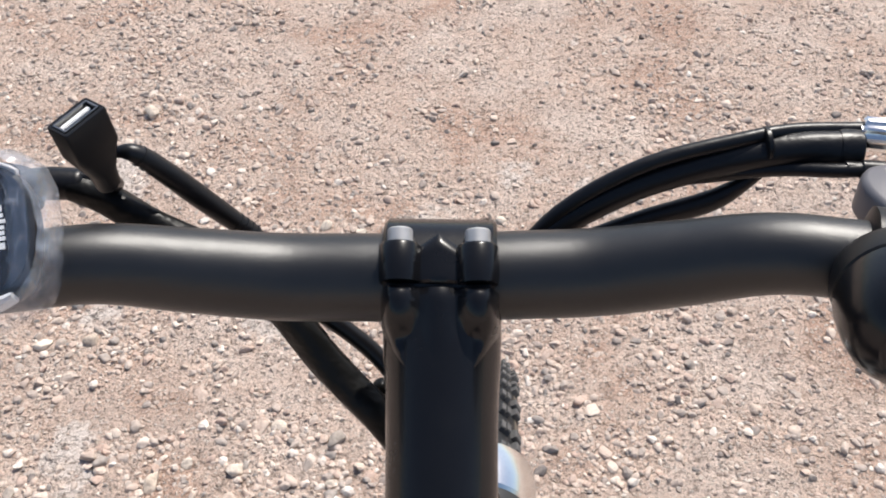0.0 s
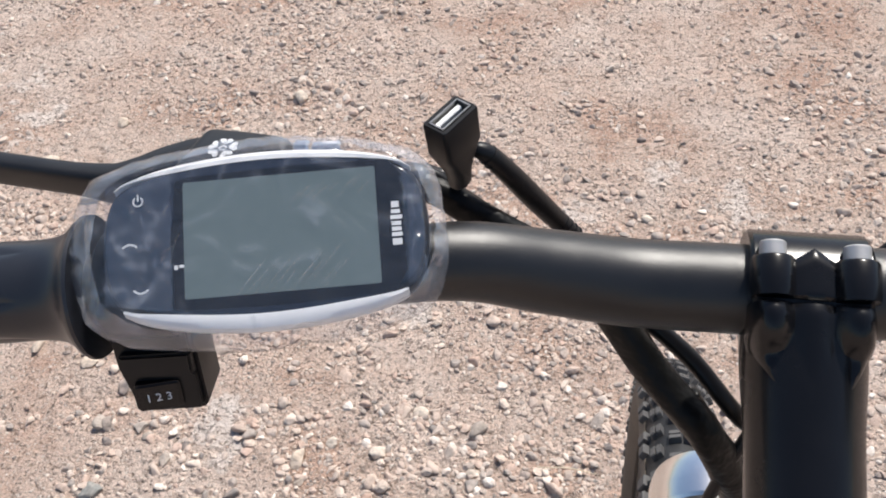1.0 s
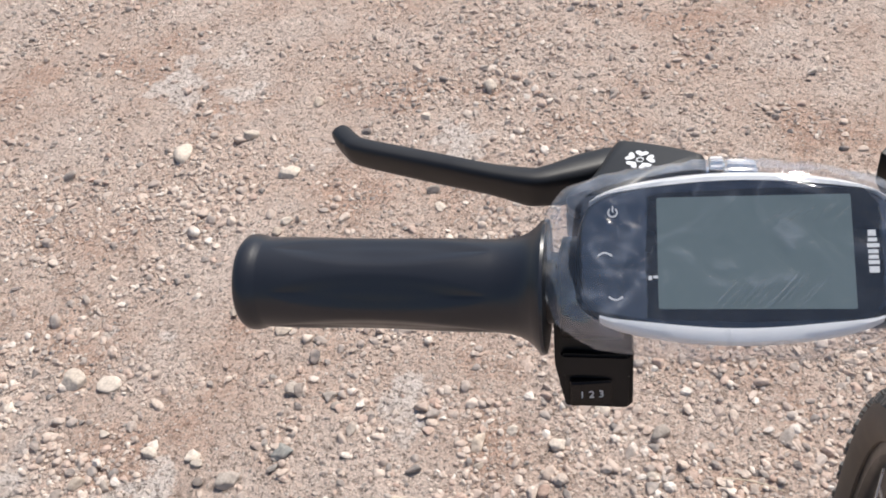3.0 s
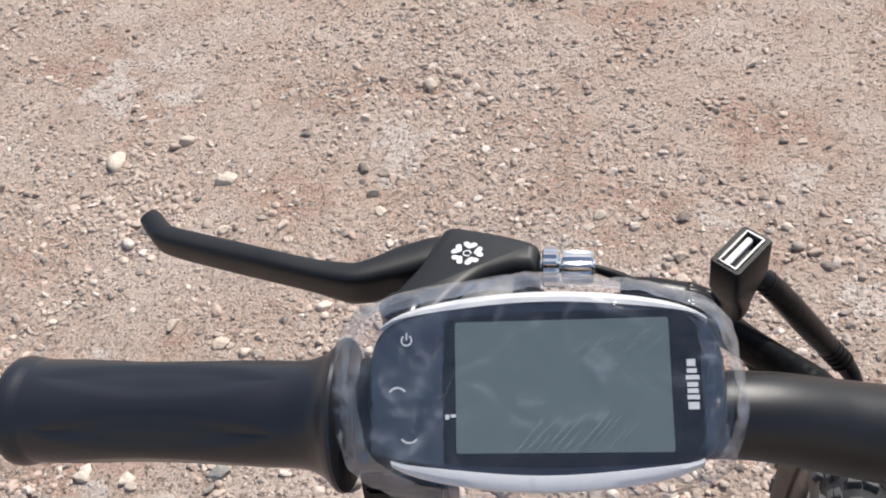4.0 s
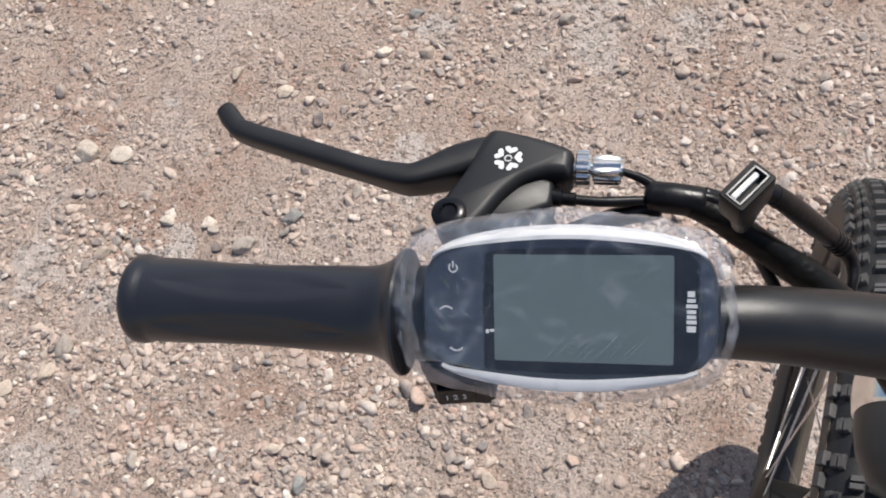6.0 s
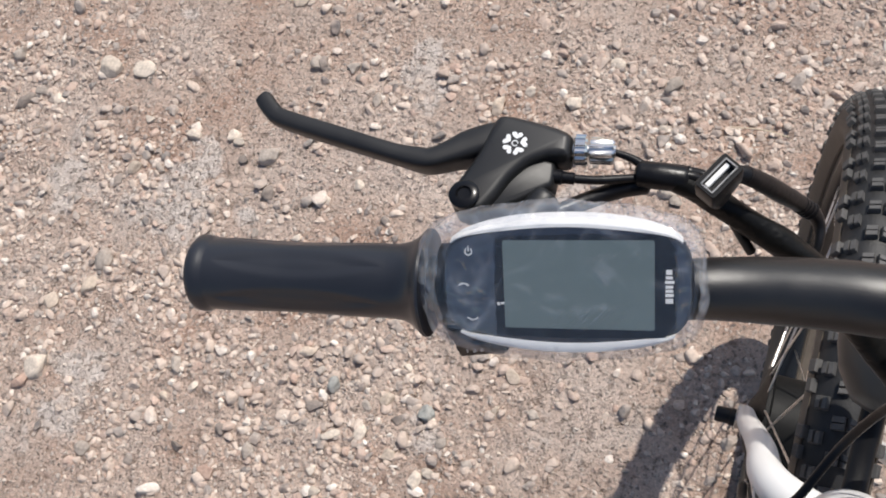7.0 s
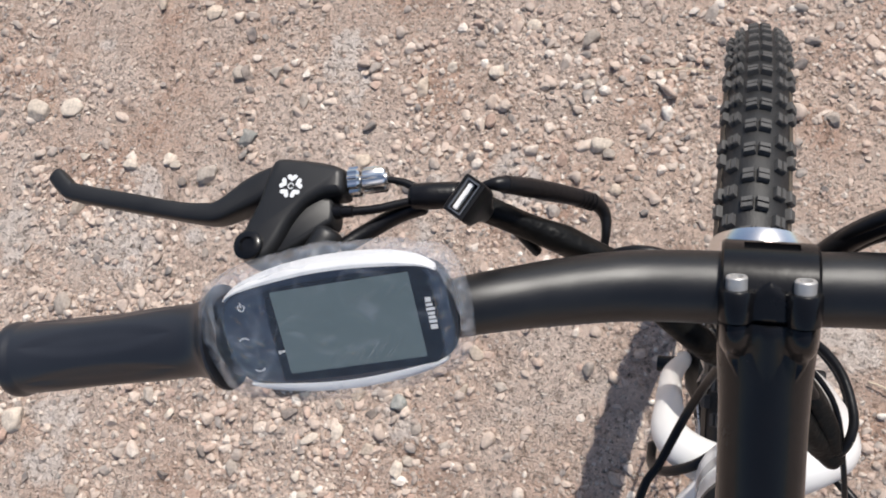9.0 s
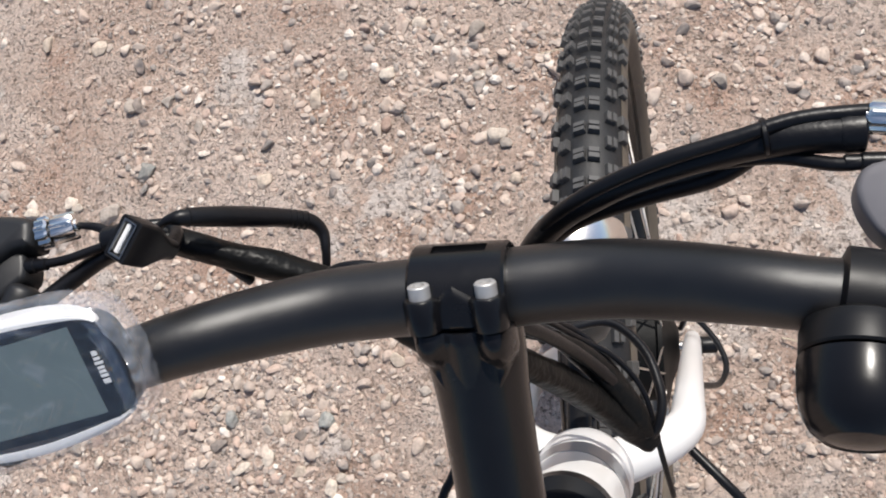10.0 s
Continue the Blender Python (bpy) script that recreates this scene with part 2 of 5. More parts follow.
GUARD_M = material("grey_plastic", (0.15, 0.145, 0.155), 0.4, 0.0, 0.15, 60, 0.15, 1500, 0.0001)
LAMP_M = material("dark_grey_plastic", (0.03, 0.029, 0.028), 0.45, 0.0, 0.2, 60, 0.2, 800, 0.0002)
USBW_M = material("usb_tongue", (0.75, 0.75, 0.74), 0.45, 0.0, 0.04, 200, 0.0)


# ---- mesh helpers ----
def part(name, bm, mat, parent=None, label="", smooth=True, m=None):
    """Links a bmesh as one mesh object under a thing or a part."""
    if m is not None:
        bmesh.ops.transform(bm, matrix=m, verts=bm.verts)
    bmesh.ops.recalc_face_normals(bm, faces=bm.faces)
    me = bpy.data.meshes.new(name)
    bm.to_mesh(me)
    bm.free()
    me.materials.append(mat)
    if smooth:
        me.shade_smooth()
        me.set_sharp_from_angle(angle=radians(38))
    ob = new(name, me)
    if parent is not None:
        ob.parent = parent
    if label:
        tagged(ob, label)
    return ob


def thing(name, label, category, group="", kind=""):
    return tagged(new(name), label, category, group, kind)


def spline(points, per=8):
    """A smooth line through the points (Catmull-Rom); works for radii too."""
    pts = [Vector(p) for p in points]
    pts = [2 * pts[0] - pts[1], *pts, 2 * pts[-1] - pts[-2]]
    out = []
    for a, b, c, d in zip(pts, pts[1:], pts[2:], pts[3:]):
        for i in range(per):
            t = i / per
            out.append(0.5 * ((2 * b) + (c - a) * t + (2 * a - 5 * b + 4 * c - d) * t * t + (3 * b - a - 3 * c + d) * t ** 3))
    out.append(pts[-2])
    return out


def tube(points, radii, sides=20, per=8, flat=1.0, flat_axis=(0, 0, 1), wobble=0.0, bm=None, round_end=True):
    """A closed tube along a smooth line; radii one number or one for each point. flat squeezes it along flat_axis."""
    bm = bm or bmesh.new()
    if not isinstance(radii, (list, tuple)):
        radii = [radii] * len(points)
    line = spline(points, per)
    rad = [max(v.x, 1e-5) for v in spline([(r, 0, 0) for r in radii], per)]
    axis = Vector(flat_axis)
    rings, side = [], None
    n = len(line)
    steps = [(i, 1.0, 0.0) for i in range(n)]
    if round_end:
        steps = [(0, 0.55, -0.75), (0, 0.88, -0.4)] + steps + [(n - 1, 0.88, 0.4), (n - 1, 0.55, 0.75)]
    for i, k, push in steps:
        d = (line[min(i + 1, n - 1)] - line[max(i - 1, 0)]).normalized()
        up = axis - d * axis.dot(d)
        if flat == 1.0 and side is not None:
            s = side - d * side.dot(d)
        else:
            s = d.cross(axis) if up.length > 0.05 else d.cross(Vector((1, 0, 0.1)))
        side = s.normalized()
        u = side.cross(d).normalized()
        c = line[i] + d * (push * rad[i] * (0.5 if round_end else 0))
        r = rad[i] * k
        ring = []
        for j in range(sides):
            a = 2 * math.pi * j / sides
            w = 1 + (wobble * noise.noise((line[i] * 60 + Vector((math.cos(a), math.sin(a), 0)) * 1.3)) if wobble else 0)
            ring.append(bm.verts.new(c + (side * math.cos(a) + u * math.sin(a) * flat) * r * w))
        rings.append(ring)
    for r0, r1 in zip(rings, rings[1:]):
        for j in range(sides):
            bm.faces.new((r0[j], r0[(j + 1) % sides], r1[(j + 1) % sides], r1[j]))
    bm.faces.new(rings[0][::-1])
    bm.faces.new(rings[-1])
    return bm


def lathe(profile, sides=32, m=None, bm=None):
    """Turns a profile of (radius, height) round z; the ends are closed."""
    bm = bm or bmesh.new()
    rings = [[bm.verts.new((max(r, 1e-4) * math.cos(2 * math.pi * j / sides), max(r, 1e-4) * math.sin(2 * math.pi * j / sides), z)) for j in range(sides)] for r, z in profile]
    fresh = [v for ring in rings for v in ring]
    for r0, r1 in zip(rings, rings[1:]):
        for j in range(sides):
            bm.faces.new((r0[j], r0[(j + 1) % sides], r1[(j + 1) % sides], r1[j]))
    bm.faces.new(rings[0][::-1])
    bm.faces.new(rings[-1])
    if m is not None:
        bmesh.ops.transform(bm, matrix=m, verts=fresh)
    return bm


def aim(origin, z, x=(1, 0, 0)):
    """A frame at origin with its z along z and its x as near x as may be."""
    z = Vector(z).normalized()
    x = Vector(x) if abs(Vector(x).normalized().dot(z)) < 0.99 else Vector((0, 1, 0))
    x = (x - z * x.dot(z)).normalized()
    y = z.cross(x)
    return Matrix(((x.x, y.x, z.x, origin[0]), (x.y, y.y, z.y, origin[1]), (x.z, y.z, z.z, origin[2]), (0, 0, 0, 1)))


def prism(outline, z0, z1, bevel=0.0, segments=3, bm=None):
    """A plate with that outline (x, y), its edges rounded."""
    own = bmesh.new()
    f = own.faces.new([own.verts.new((x, y, z0)) for x, y in outline])
    top = bmesh.ops.extrude_face_region(own, geom=[f])["geom"]
    bmesh.ops.translate(own, vec=(0, 0, z1 - z0), verts=[v for v in top if isinstance(v, bmesh.types.BMVert)])
    bmesh.ops.recalc_face_normals(own, faces=own.faces)
    if bevel:
        rim = [e for e in own.edges if abs(e.verts[0].co.z - e.verts[1].co.z) < 1e-7]
        bmesh.ops.bevel(own, geom=rim, offset=bevel, segments=segments, affect="EDGES", clamp_overlap=True)
    if bm is None:
        return own
    me = bpy.data.meshes.new("spare")
    own.to_mesh(me)
    own.free()
    bm.from_mesh(me)
    bpy.data.meshes.remove(me)
    return bm


def box(sx, sy, sz, m=None, bevel=0.0, bm=None):
    o = [(-sx / 2, -sy / 2), (sx / 2, -sy / 2), (sx / 2, sy / 2), (-sx / 2, sy / 2)]
    own = prism(o, -sz / 2, sz / 2)
    if bevel:
        bmesh.ops.bevel(own, geom=list(own.edges), offset=bevel, segments=2, affect="EDGES", clamp_overlap=True)
    if m is not None:
        bmesh.ops.transform(own, matrix=m, verts=own.verts)
    if bm is None:
        return own
    me = bpy.data.meshes.new("spare")
    own.to_mesh(me)
    own.free()
    bm.from_mesh(me)
    bpy.data.meshes.remove(me)
    return bm


def rounded(w, h, r, n=5):
    return [(sx * (w / 2 - r) + r * math.cos(a), sy * (h / 2 - r) + r * math.sin(a))
            for sx, sy, a0 in ((1, 1, 0), (-1, 1, 90), (-1, -1, 180), (1, -1, 270))
            for a in [radians(a0 + 90 * i / n) for i in range(n + 1)]]


# ---- ground ----
def height(x, y):
    near = 1.0 / (1.0 + (max(abs(x) - 6, 0) + max(abs(y) - 6, 0)) * 0.2)
    rise = 0.030 * math.exp(-((x - 0.05) ** 2 + (y - 0.1) ** 2) / 0.2)
    return rise + near * (0.010 * (noise.noise((x * 1.7, y * 1.7, 3.1)) - noise.noise((0.0, 0.17, 3.1))) + 0.006 * noise.noise((x * 7, y * 7, 8.3)) + 0.0034 * noise.noise((x * 23, y * 23, 1.2)) + 0.0024 * noise.noise((x * 50, y * 50, 5.2)))


def spread_axis(lo, hi, step):
    core = list(np.arange(lo, hi, step))
    out, far, s = [], hi, step
    while far < 160:
        s *= 1.25
        far += s
        out.append(far)
    back, far, s = [], lo, step
    while far > -160:
        s *= 1.25
        far -= s
        back.append(far)
    return back[::-1] + core + out


CRUST = [(-1.02, 0.38, 0.07), (-1.01, 0.29, 0.08), (-1.28, 0.3, 0.06), (-1.13, 0.26, 0.05), (-0.93, 0.3, 0.04), (-0.47, 0.03, 0.06), (-0.68, 0.65, 0.05), (-1.12, -0.12, 0.05), (-1.13, -0.03, 0.05), (-0.95, -0.23, 0.04), (-0.64, 0.63, 0.06), (-0.81, 0.72, 0.05), (-0.43, 0.39, 0.06), (-0.34, 0.39, 0.08), (-0.45, 0.34, 0.06), (0.08, 0.33, 0.06), (0.12, 0.2, 0.07), (0.3, 0.3, 0.1), (-0.71, 0.98, 0.06), (-0.34, 1.09, 0.07), (-0.26, 1.01, 0.08), (-0.42, 0.97, 0.07), (-0.12, 1.28, 0.05), (0.06, 1.38, 0.06), (0.2, 1.3, 0.06), (0.16, 1.09, 0.06), (-0.84, 1.36, 0.08), (-0.53, 1.07, 0.06), (-1.6, 1.5, 0.15)]
BARE = [(-0.25, 0.07, 0.18), (0.25, 0.35, 0.2), (-0.85, 1.38, 0.15), (-1.16, 0.92, 0.12), (0.11, 1.56, 0.2), (-1.21, 0.72, 0.12), (-1.75, 1.55, 0.25), (-0.75, 0.33, 0.08)]
DENSE = [(-1.33, 1.1, 0.22), (-0.42, 1.25, 0.17), (-0.52, 0.03, 0.12), (-0.6, -0.08, 0.16), (-1.5, 0.52, 0.1), (-0.8, 0.6, 0.12), (-0.62, 0.9, 0.15), (-0.9, 1.75, 0.2), (-1.15, 0.33, 0.1)]


def near_spot(x, y, spots):
    return max(math.exp(-((x - cx) ** 2 + (y - cy) ** 2) / r ** 2) for cx, cy, r in spots)


def crust(x, y):
    """How far a patch of pale, dried, cement-like clay covers the ground here, 0 to 1."""
    near = max(1.3 - math.hypot(x - cx, y - cy) / r for cx, cy, r in CRUST)
    return max(0.0, min(1.0, 0.5 * max(near, -0.6) + 0.7 * noise.noise((x * 8, y * 8, 6.0)) + 0.5 * noise.noise((x * 24, y * 24, 2.0)) + 0.1))


def build_ground():
    xs, ys = spread_axis(-2.1, 0.7, 0.011), spread_axis(-0.45, 1.8, 0.011)
    verts = [(x, y, height(x, y)) for y in ys for x in xs]
    w = len(xs)
    faces = [(j * w + i, j * w + i + 1, (j + 1) * w + i + 1, (j + 1) * w + i) for j in range(len(ys) - 1) for i in range(w - 1)]
    me = bpy.data.meshes.new("ground")
    me.from_pydata(verts, [], faces)
    me.shade_smooth()
    spread = me.attributes.new("crust", "FLOAT", "POINT")
    spread.data.foreach_set("value", [crust(v[0], v[1]) if abs(v[0]) < 4 and abs(v[1]) < 4 else 0.3 for v in verts])
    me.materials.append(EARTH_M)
    tagged(new("ground", me), "dry beige trodden earth with sandy and reddish patches", "ground", kind="structure")


def pebble_field(name, count, sizes, subdivisions, bounds, seed, label, sunk=0.25, flat=(0.5, 0.85), angular=False, cluster=0.7):
    """Many loose pebbles in one mesh, thicker in some patches than in others."""
    rng = np.random.default_rng(seed)
    b = bmesh.new()
    bmesh.ops.create_icosphere(b, subdivisions=subdivisions, radius=1.0)
    base = np.array([v.co[:] for v in b.verts])
    tris = np.array([[v.index for v in f.verts] for f in b.faces])
    b.free()
    x0, x1, y0, y1 = bounds
    spots = []
    while len(spots) < count:
        x, y = rng.uniform(x0, x1), rng.uniform(y0, y1)
        thick = 0.55 + cluster * (noise.noise((x * 2.1, y * 2.1, 0.4)) + 1.2 * noise.noise((x * 7.3, y * 7.3, 2.2)) + noise.noise((x * 19, y * 19, 4.2)))
        away = max(-1.35 - 0.6 * (y + 0.3) - x, x - 0.42 - 0.3 * y, -0.38 - y, y - 2.2, 0)
        far = 1.0 if y < 1.1 else 0.6
        here = (thick + 0.55 * near_spot(x, y, DENSE)) * (1 - 0.8 * near_spot(x, y, BARE)) * (1 - 0.6 * crust(x, y))
        if rng.random() < max(0, 1 - away / 0.5) * far * here * 0.8:
            spots.append((x, y, height(x, y)))
    spots = np.array(spots)
    lo, hi, power = sizes
    r = lo + (hi - lo) * rng.random(count) ** power
    n = len(base)
    rough = 0.3 if angular else 0.05
    shape = base[None] * (1 + rng.uniform(-rough, rough, (count, n, 1)))
    if not angular:
        # broken faces, softly worn: each stone is cut by nine random planes
        way = rng.normal(size=(count, 9, 3))
        way /= np.linalg.norm(way, axis=2, keepdims=True)
        cut = np.maximum(np.einsum("vi,nki->nvk", base, way), 0.0) / rng.uniform(0.5, 1.0, (count, 1, 9))
        shape *= (((cut ** 16).sum(2) + 0.06) ** (-1 / 16))[:, :, None]
    stretch = np.stack([r * rng.uniform(0.85, 1.4, count), r * rng.uniform(0.7, 1.05, count), r * rng.uniform(flat[0], flat[1], count)], 1)
    shape = shape * stretch[:, None, :]
    a = rng.uniform(0, 2 * np.pi, count)
    tx, ty = rng.normal(0, 0.3, count), rng.normal(0, 0.3, count)
    ca, sa, z, o = np.cos(a), np.sin(a), np.zeros(count), np.ones(count)
    turn = np.stack([np.stack([ca, -sa, z], 1), np.stack([sa, ca, z], 1), np.stack([z, z, o], 1)], 1)
    lean = np.stack([np.stack([o, z, tx], 1), np.stack([z, o, ty], 1), np.stack([-tx, -ty, o], 1)], 1)
    pts = np.einsum("nij,nvj->nvi", turn @ lean, shape)
    pts += spots[:, None, :]
    pts[:, :, 2] += (stretch[:, 2] * (1 - 2 * sunk * rng.uniform(0.6, 1.5, count)))[:, None] * 0.8
    faces = (tris[None] + (np.arange(count) * n)[:, None, None]).reshape(-1, 3)
    me = bpy.data.meshes.new(name)
    me.vertices.add(count * n)
    me.vertices.foreach_set("co", pts.reshape(-1).astype(np.float32))
    me.loops.add(faces.size)
    me.loops.foreach_set("vertex_index", faces.reshape(-1).astype(np.int32))
    me.polygons.add(len(faces))
    me.polygons.foreach_set("loop_start", np.arange(0, faces.size, 3, dtype=np.int32))
    me.update(calc_edges=True)
    me.validate()
    me.shade_flat() if angular or subdivisions < 3 else me.shade_smooth()
    me.materials.append(PEBBLE_M)
    return tagged(new(name, me), label, "gravel", kind="stuff")


def stone(x, y, size, shape, surface, seed, label):
    """One larger stone bedded in the ground: uneven, broken faces softly worn."""
    bm = bmesh.new()
    bmesh.ops.create_icosphere(bm, subdivisions=4, radius=1.0)
    sx, sy, sz, turn = shape
    rng = random.Random(seed)
    cuts = [(Vector((rng.gauss(0, 1), rng.gauss(0, 1), rng.gauss(0, 1))).normalized(), rng.uniform(0.6, 1.0)) for k in range(10)]
    for v in bm.verts:
        d = v.co.normalized()
        worn = (sum((max(d.dot(w), 0) / o) ** 20 for w, o in cuts) + 0.06) ** (-1 / 20)
        v.co = d * worn * (1 + 0.12 * noise.noise(d * 1.4 + Vector((seed, 0, 0))) + 0.06 * noise.noise(d * 4.4 + Vector((0, seed, 0))))
        v.co = Vector((v.co.x * sx, v.co.y * sy, v.co.z * sz)) * size
    ob = part("stone", bm, surface, None, "", True, pose(0, 0, 0, 0, 0, turn))
    ob.location = (x, y, height(x, y) + size * sz * 0.3)
    return tagged(ob, label, "stone", "larger stones on the ground")


# ---- bicycle: handlebar, stem, frame, fork, wheel, lamp ----
AXLE = Vector((0.005, 0.093, 0.381))
bike = thing("bicycle", "bicycle front: black handlebar and stem, white fork, knobbly wheel", "bicycle")

BAR_HALF = [(0.0, 0.0, 1.056), (0.02, 0.0, 1.056), (0.045, -0.002, 1.0575), (0.068, -0.008, 1.0652), (0.09, -0.0155, 1.0742), (0.115, -0.0225, 1.076), (0.18, -0.036, 1.0755), (0.276, -0.0548, 1.075)]
BAR_R = [0.0128, 0.0128, 0.0127, 0.012, 0.0109, 0.0104, 0.0104, 0.0104]
bar_line = [(-x, y, z) for x, y, z in BAR_HALF[:0:-1]] + [(x, y + 0.1 * x, z) for x, y, z in BAR_HALF]
part("handlebar", tube(bar_line, BAR_R[:0:-1] + BAR_R, 32, 8), BAR_M, bike, "satin black low-rise handlebar")


def stem():
    d = Vector((0.03, -0.84, -0.54)).normalized()
    s = Vector((0.0015, 0, 1.056))
    body = tube([s + d * k for k in (0.010, 0.022, 0.04, 0.07, 0.128)], [0.0168, 0.0166, 0.0156, 0.0154, 0.0158], 36, 6)
    lathe([(0.0158, -0.0152), (0.0167, -0.0142), (0.0167, 0.0142), (0.0158, 0.0152)], 36, aim(s + d * 0.001, (1, 0, 0), (0, 1, 0)), body)
    st = part("stem", body, GLOSS_M, bike, "gloss black handlebar stem")
    # front cap of the clamp, a touch wider than the clamp behind it
    cap = bmesh.new()
    rings = []
    for x, r in ((-0.0158, 0.0163), (-0.0148, 0.0172), (-0.0085, 0.0172), (0.0095, 0.0172), (0.0148, 0.0172), (0.0158, 0.0163)):
        ring = []
        for i in range(17):
            a = radians(-72 + 144 * i / 16)
            f = -d * math.cos(a) + Vector((1, 0, 0)).cross(-d) * math.sin(a)
            ring.append((cap.verts.new(s + Vector((x, 0, 0)) + f * r), cap.verts.new(s + Vector((x, 0, 0)) + f * 0.0129)))
        rings.append(ring)
    for k, (r0, r1) in enumerate(zip(rings, rings[1:])):
        for i, (p0, p1, q0, q1) in enumerate(zip(r0, r0[1:], r1, r1[1:])):
            if k == 2 and 8 <= i <= 9:
                # opening in the cap, with its edges
                for a, b in ((p0, p1), (q1, q0)) + (((q0, p0),) if i == 8 else ((p1, q1),)):
                    cap.faces.new((a[0], b[0], b[1], a[1]))
                continue
            cap.faces.new((p0[0], p1[0], q1[0], q0[0]))
            cap.faces.new((p0[1], q0[1], q1[1], p1[1]))
        cap.faces.new((r0[0][0], r1[0][0], r1[0][1], r0[0][1]))
        cap.faces.new((r0[-1][0], r0[-1][1], r1[-1][1], r1[-1][0]))
    for r in (rings[0], rings[-1]):
        for p0, p1 in zip(r, r[1:]):
            cap.faces.new((p0[0], p0[1], p1[1], p1[0]))
    part("clamp_cap", cap, GLOSS_M, st, "black front cap of the clamp")
    up = Vector((1, 0, 0)).cross(-d).normalized()
    for side in (-1, 1):
        for top in (1, -1):
            o = s + Vector((side * 0.0106, 0, 0)) + up * (0.0168 * top) - d * 0.0088
            boss = lathe([(0.0055, -0.014), (0.0058, -0.0122), (0.0058, -0.004), (0.0052, -0.0032)], 20, aim(o, -d))
            part("bolt_boss", boss, GLOSS_M, st)
            b = lathe([(0.0035, -0.0034), (0.0035, 0.0013), (0.0031, 0.0017), (0.0020, 0.0017), (0.0018, 0.0005), (0.0001, 0.0004)], 24, aim(o + d * 0.0006, -d))
            part("bolt", b, ZINC_M, st, "silver socket-head bolt")
    # shoulder below the split: two lugs and a middle ridge that run together into a V
    sh = bmesh.new()
    rows = []
    for i in range(19):
        k = i / 18
        ease = min(1, k / 0.46) ** 3
        w = 0.0163 - 0.0105 * max(0, (k - 0.35) / 0.65) ** 1.2
        row = []
        for j in range(33):
            q = -1 + j / 16
            x = w * q
            lug = 0.0214 - 0.0078 * ease - ((abs(x) - 0.0106) / 0.0056) ** 2 * 0.0042
            mid = 0.0198 - 0.0054 * k - (x / 0.0062) ** 2 * 0.0034
            floor_z = math.sqrt(max(0.0166 ** 2 - x * x, 0.00001)) - 0.0002 - 0.0012 * k
            h = math.log(sum(math.exp(min(v, 0.03) * 1400) for v in (lug, mid, floor_z))) / 1400
            h -= 0.0055 * max(0, abs(q) - 0.82) ** 2 / 0.0324 + 0.0012 * max(0, 1 - i / 1.5)
            row.append(sh.verts.new((x, 0.0064 + 0.0285 * k, h)))
        rows.append([sh.verts.new((-w * 0.97, 0.0064 + 0.0285 * k, 0.002))] + row + [sh.verts.new((w * 0.97, 0.0064 + 0.0285 * k, 0.002))])
    for a, b in zip(rows, rows[1:]):
        for p, q, u, v in zip(a, a[1:], b[1:], b):
            sh.faces.new((p, q, u, v))
    sh.faces.new(rows[0])
    sh.faces.new(rows[-1][::-1])
    bmesh.ops.recalc_face_normals(sh, faces=sh.faces)
    mm = Matrix(((1, d.x, up.x, s.x), (0, d.y, up.y, s.y), (0, d.z, up.z, s.z), (0, 0, 0, 1)))
    part("shoulder", sh, GLOSS_M, st, "", True, mm)
    saddle = bmesh.new()
    rows = []
    for i in range(15):
        k = i / 14
        row = [saddle.verts.new((-0.0112, -0.0052 + 0.0104 * k, 0.008))]
        for j in range(25):
            x = -0.0112 + 0.0224 * j / 24
            front = -0.0088 + 0.0056 * min(1, abs(x) / 0.0085)
            row.append(saddle.verts.new((x, front + (0.0052 - front) * k, 0.0183 - min(1, (x / 0.011) ** 2) * 0.0018 - max(0, (0.3 - k) / 0.3) ** 2 * 0.0016 - 0.001 * max(0, (k - 0.92) / 0.08))))
        rows.append(row + [saddle.verts.new((0.0112, -0.0052 + 0.0104 * k, 0.008))])
    for a, b in zip(rows, rows[1:]):
        for p, q, u, v in zip(a, a[1:], b[1:], b):
            saddle.faces.new((p, q, u, v))
    saddle.faces.new(rows[0])
    saddle.faces.new(rows[-1][::-1])
    bmesh.ops.recalc_face_normals(saddle, faces=saddle.faces)
    part("hump", saddle, GLOSS_M, st, "", True, mm)
    return d, s


STEM_D, STEM_S = stem()
STEER = Vector((0, -0.312, 1)).normalized()
CROWN = Vector((0.006, -0.047, 0.79))


def head_tube():
    m = aim(CROWN, STEER)
    ht = part("head_tube", lathe([(0.0255, 0.0), (0.0278, 0.005), (0.0280, 0.012), (0.0272, 0.03), (0.0262, 0.05), (0.0258, 0.07), (0.0263, 0.084), (0.0255, 0.09)], 40, m), WHITE_M, bike, "white painted head tube with grey bands")
    part("grey_band", lathe([(0.0262, 0.036), (0.0274, 0.036), (0.0268, 0.046), (0.0265, 0.053), (0.0252, 0.053)], 40, m), GREY_M, ht)
    part("headset", lathe([(0.0245, 0.0895), (0.0265, 0.092), (0.0265, 0.100), (0.0215, 0.106), (0.0165, 0.107), (0.0165, 0.135)], 36, m), PLASTIC_M, bike, "black headset cup and spacer")
    end = STEM_S + STEM_D * 0.128
    part("stem_clamp", tube([end + STEER * k for k in (-0.024, -0.02, 0.02, 0.024)], [0.0165, 0.0185, 0.0185, 0.0165], 32, 2), GLOSS_M, bike, "gloss black rear clamp of the stem")
    part("down_tube", tube([CROWN + Vector((-0.008, -0.012, 0.02)), CROWN + Vector((-0.06, -0.07, -0.03)), CROWN + Vector((-0.16, -0.19, -0.14))], [0.021, 0.022, 0.022], 28, 6), WHITE_M, bike, "white painted frame tube")


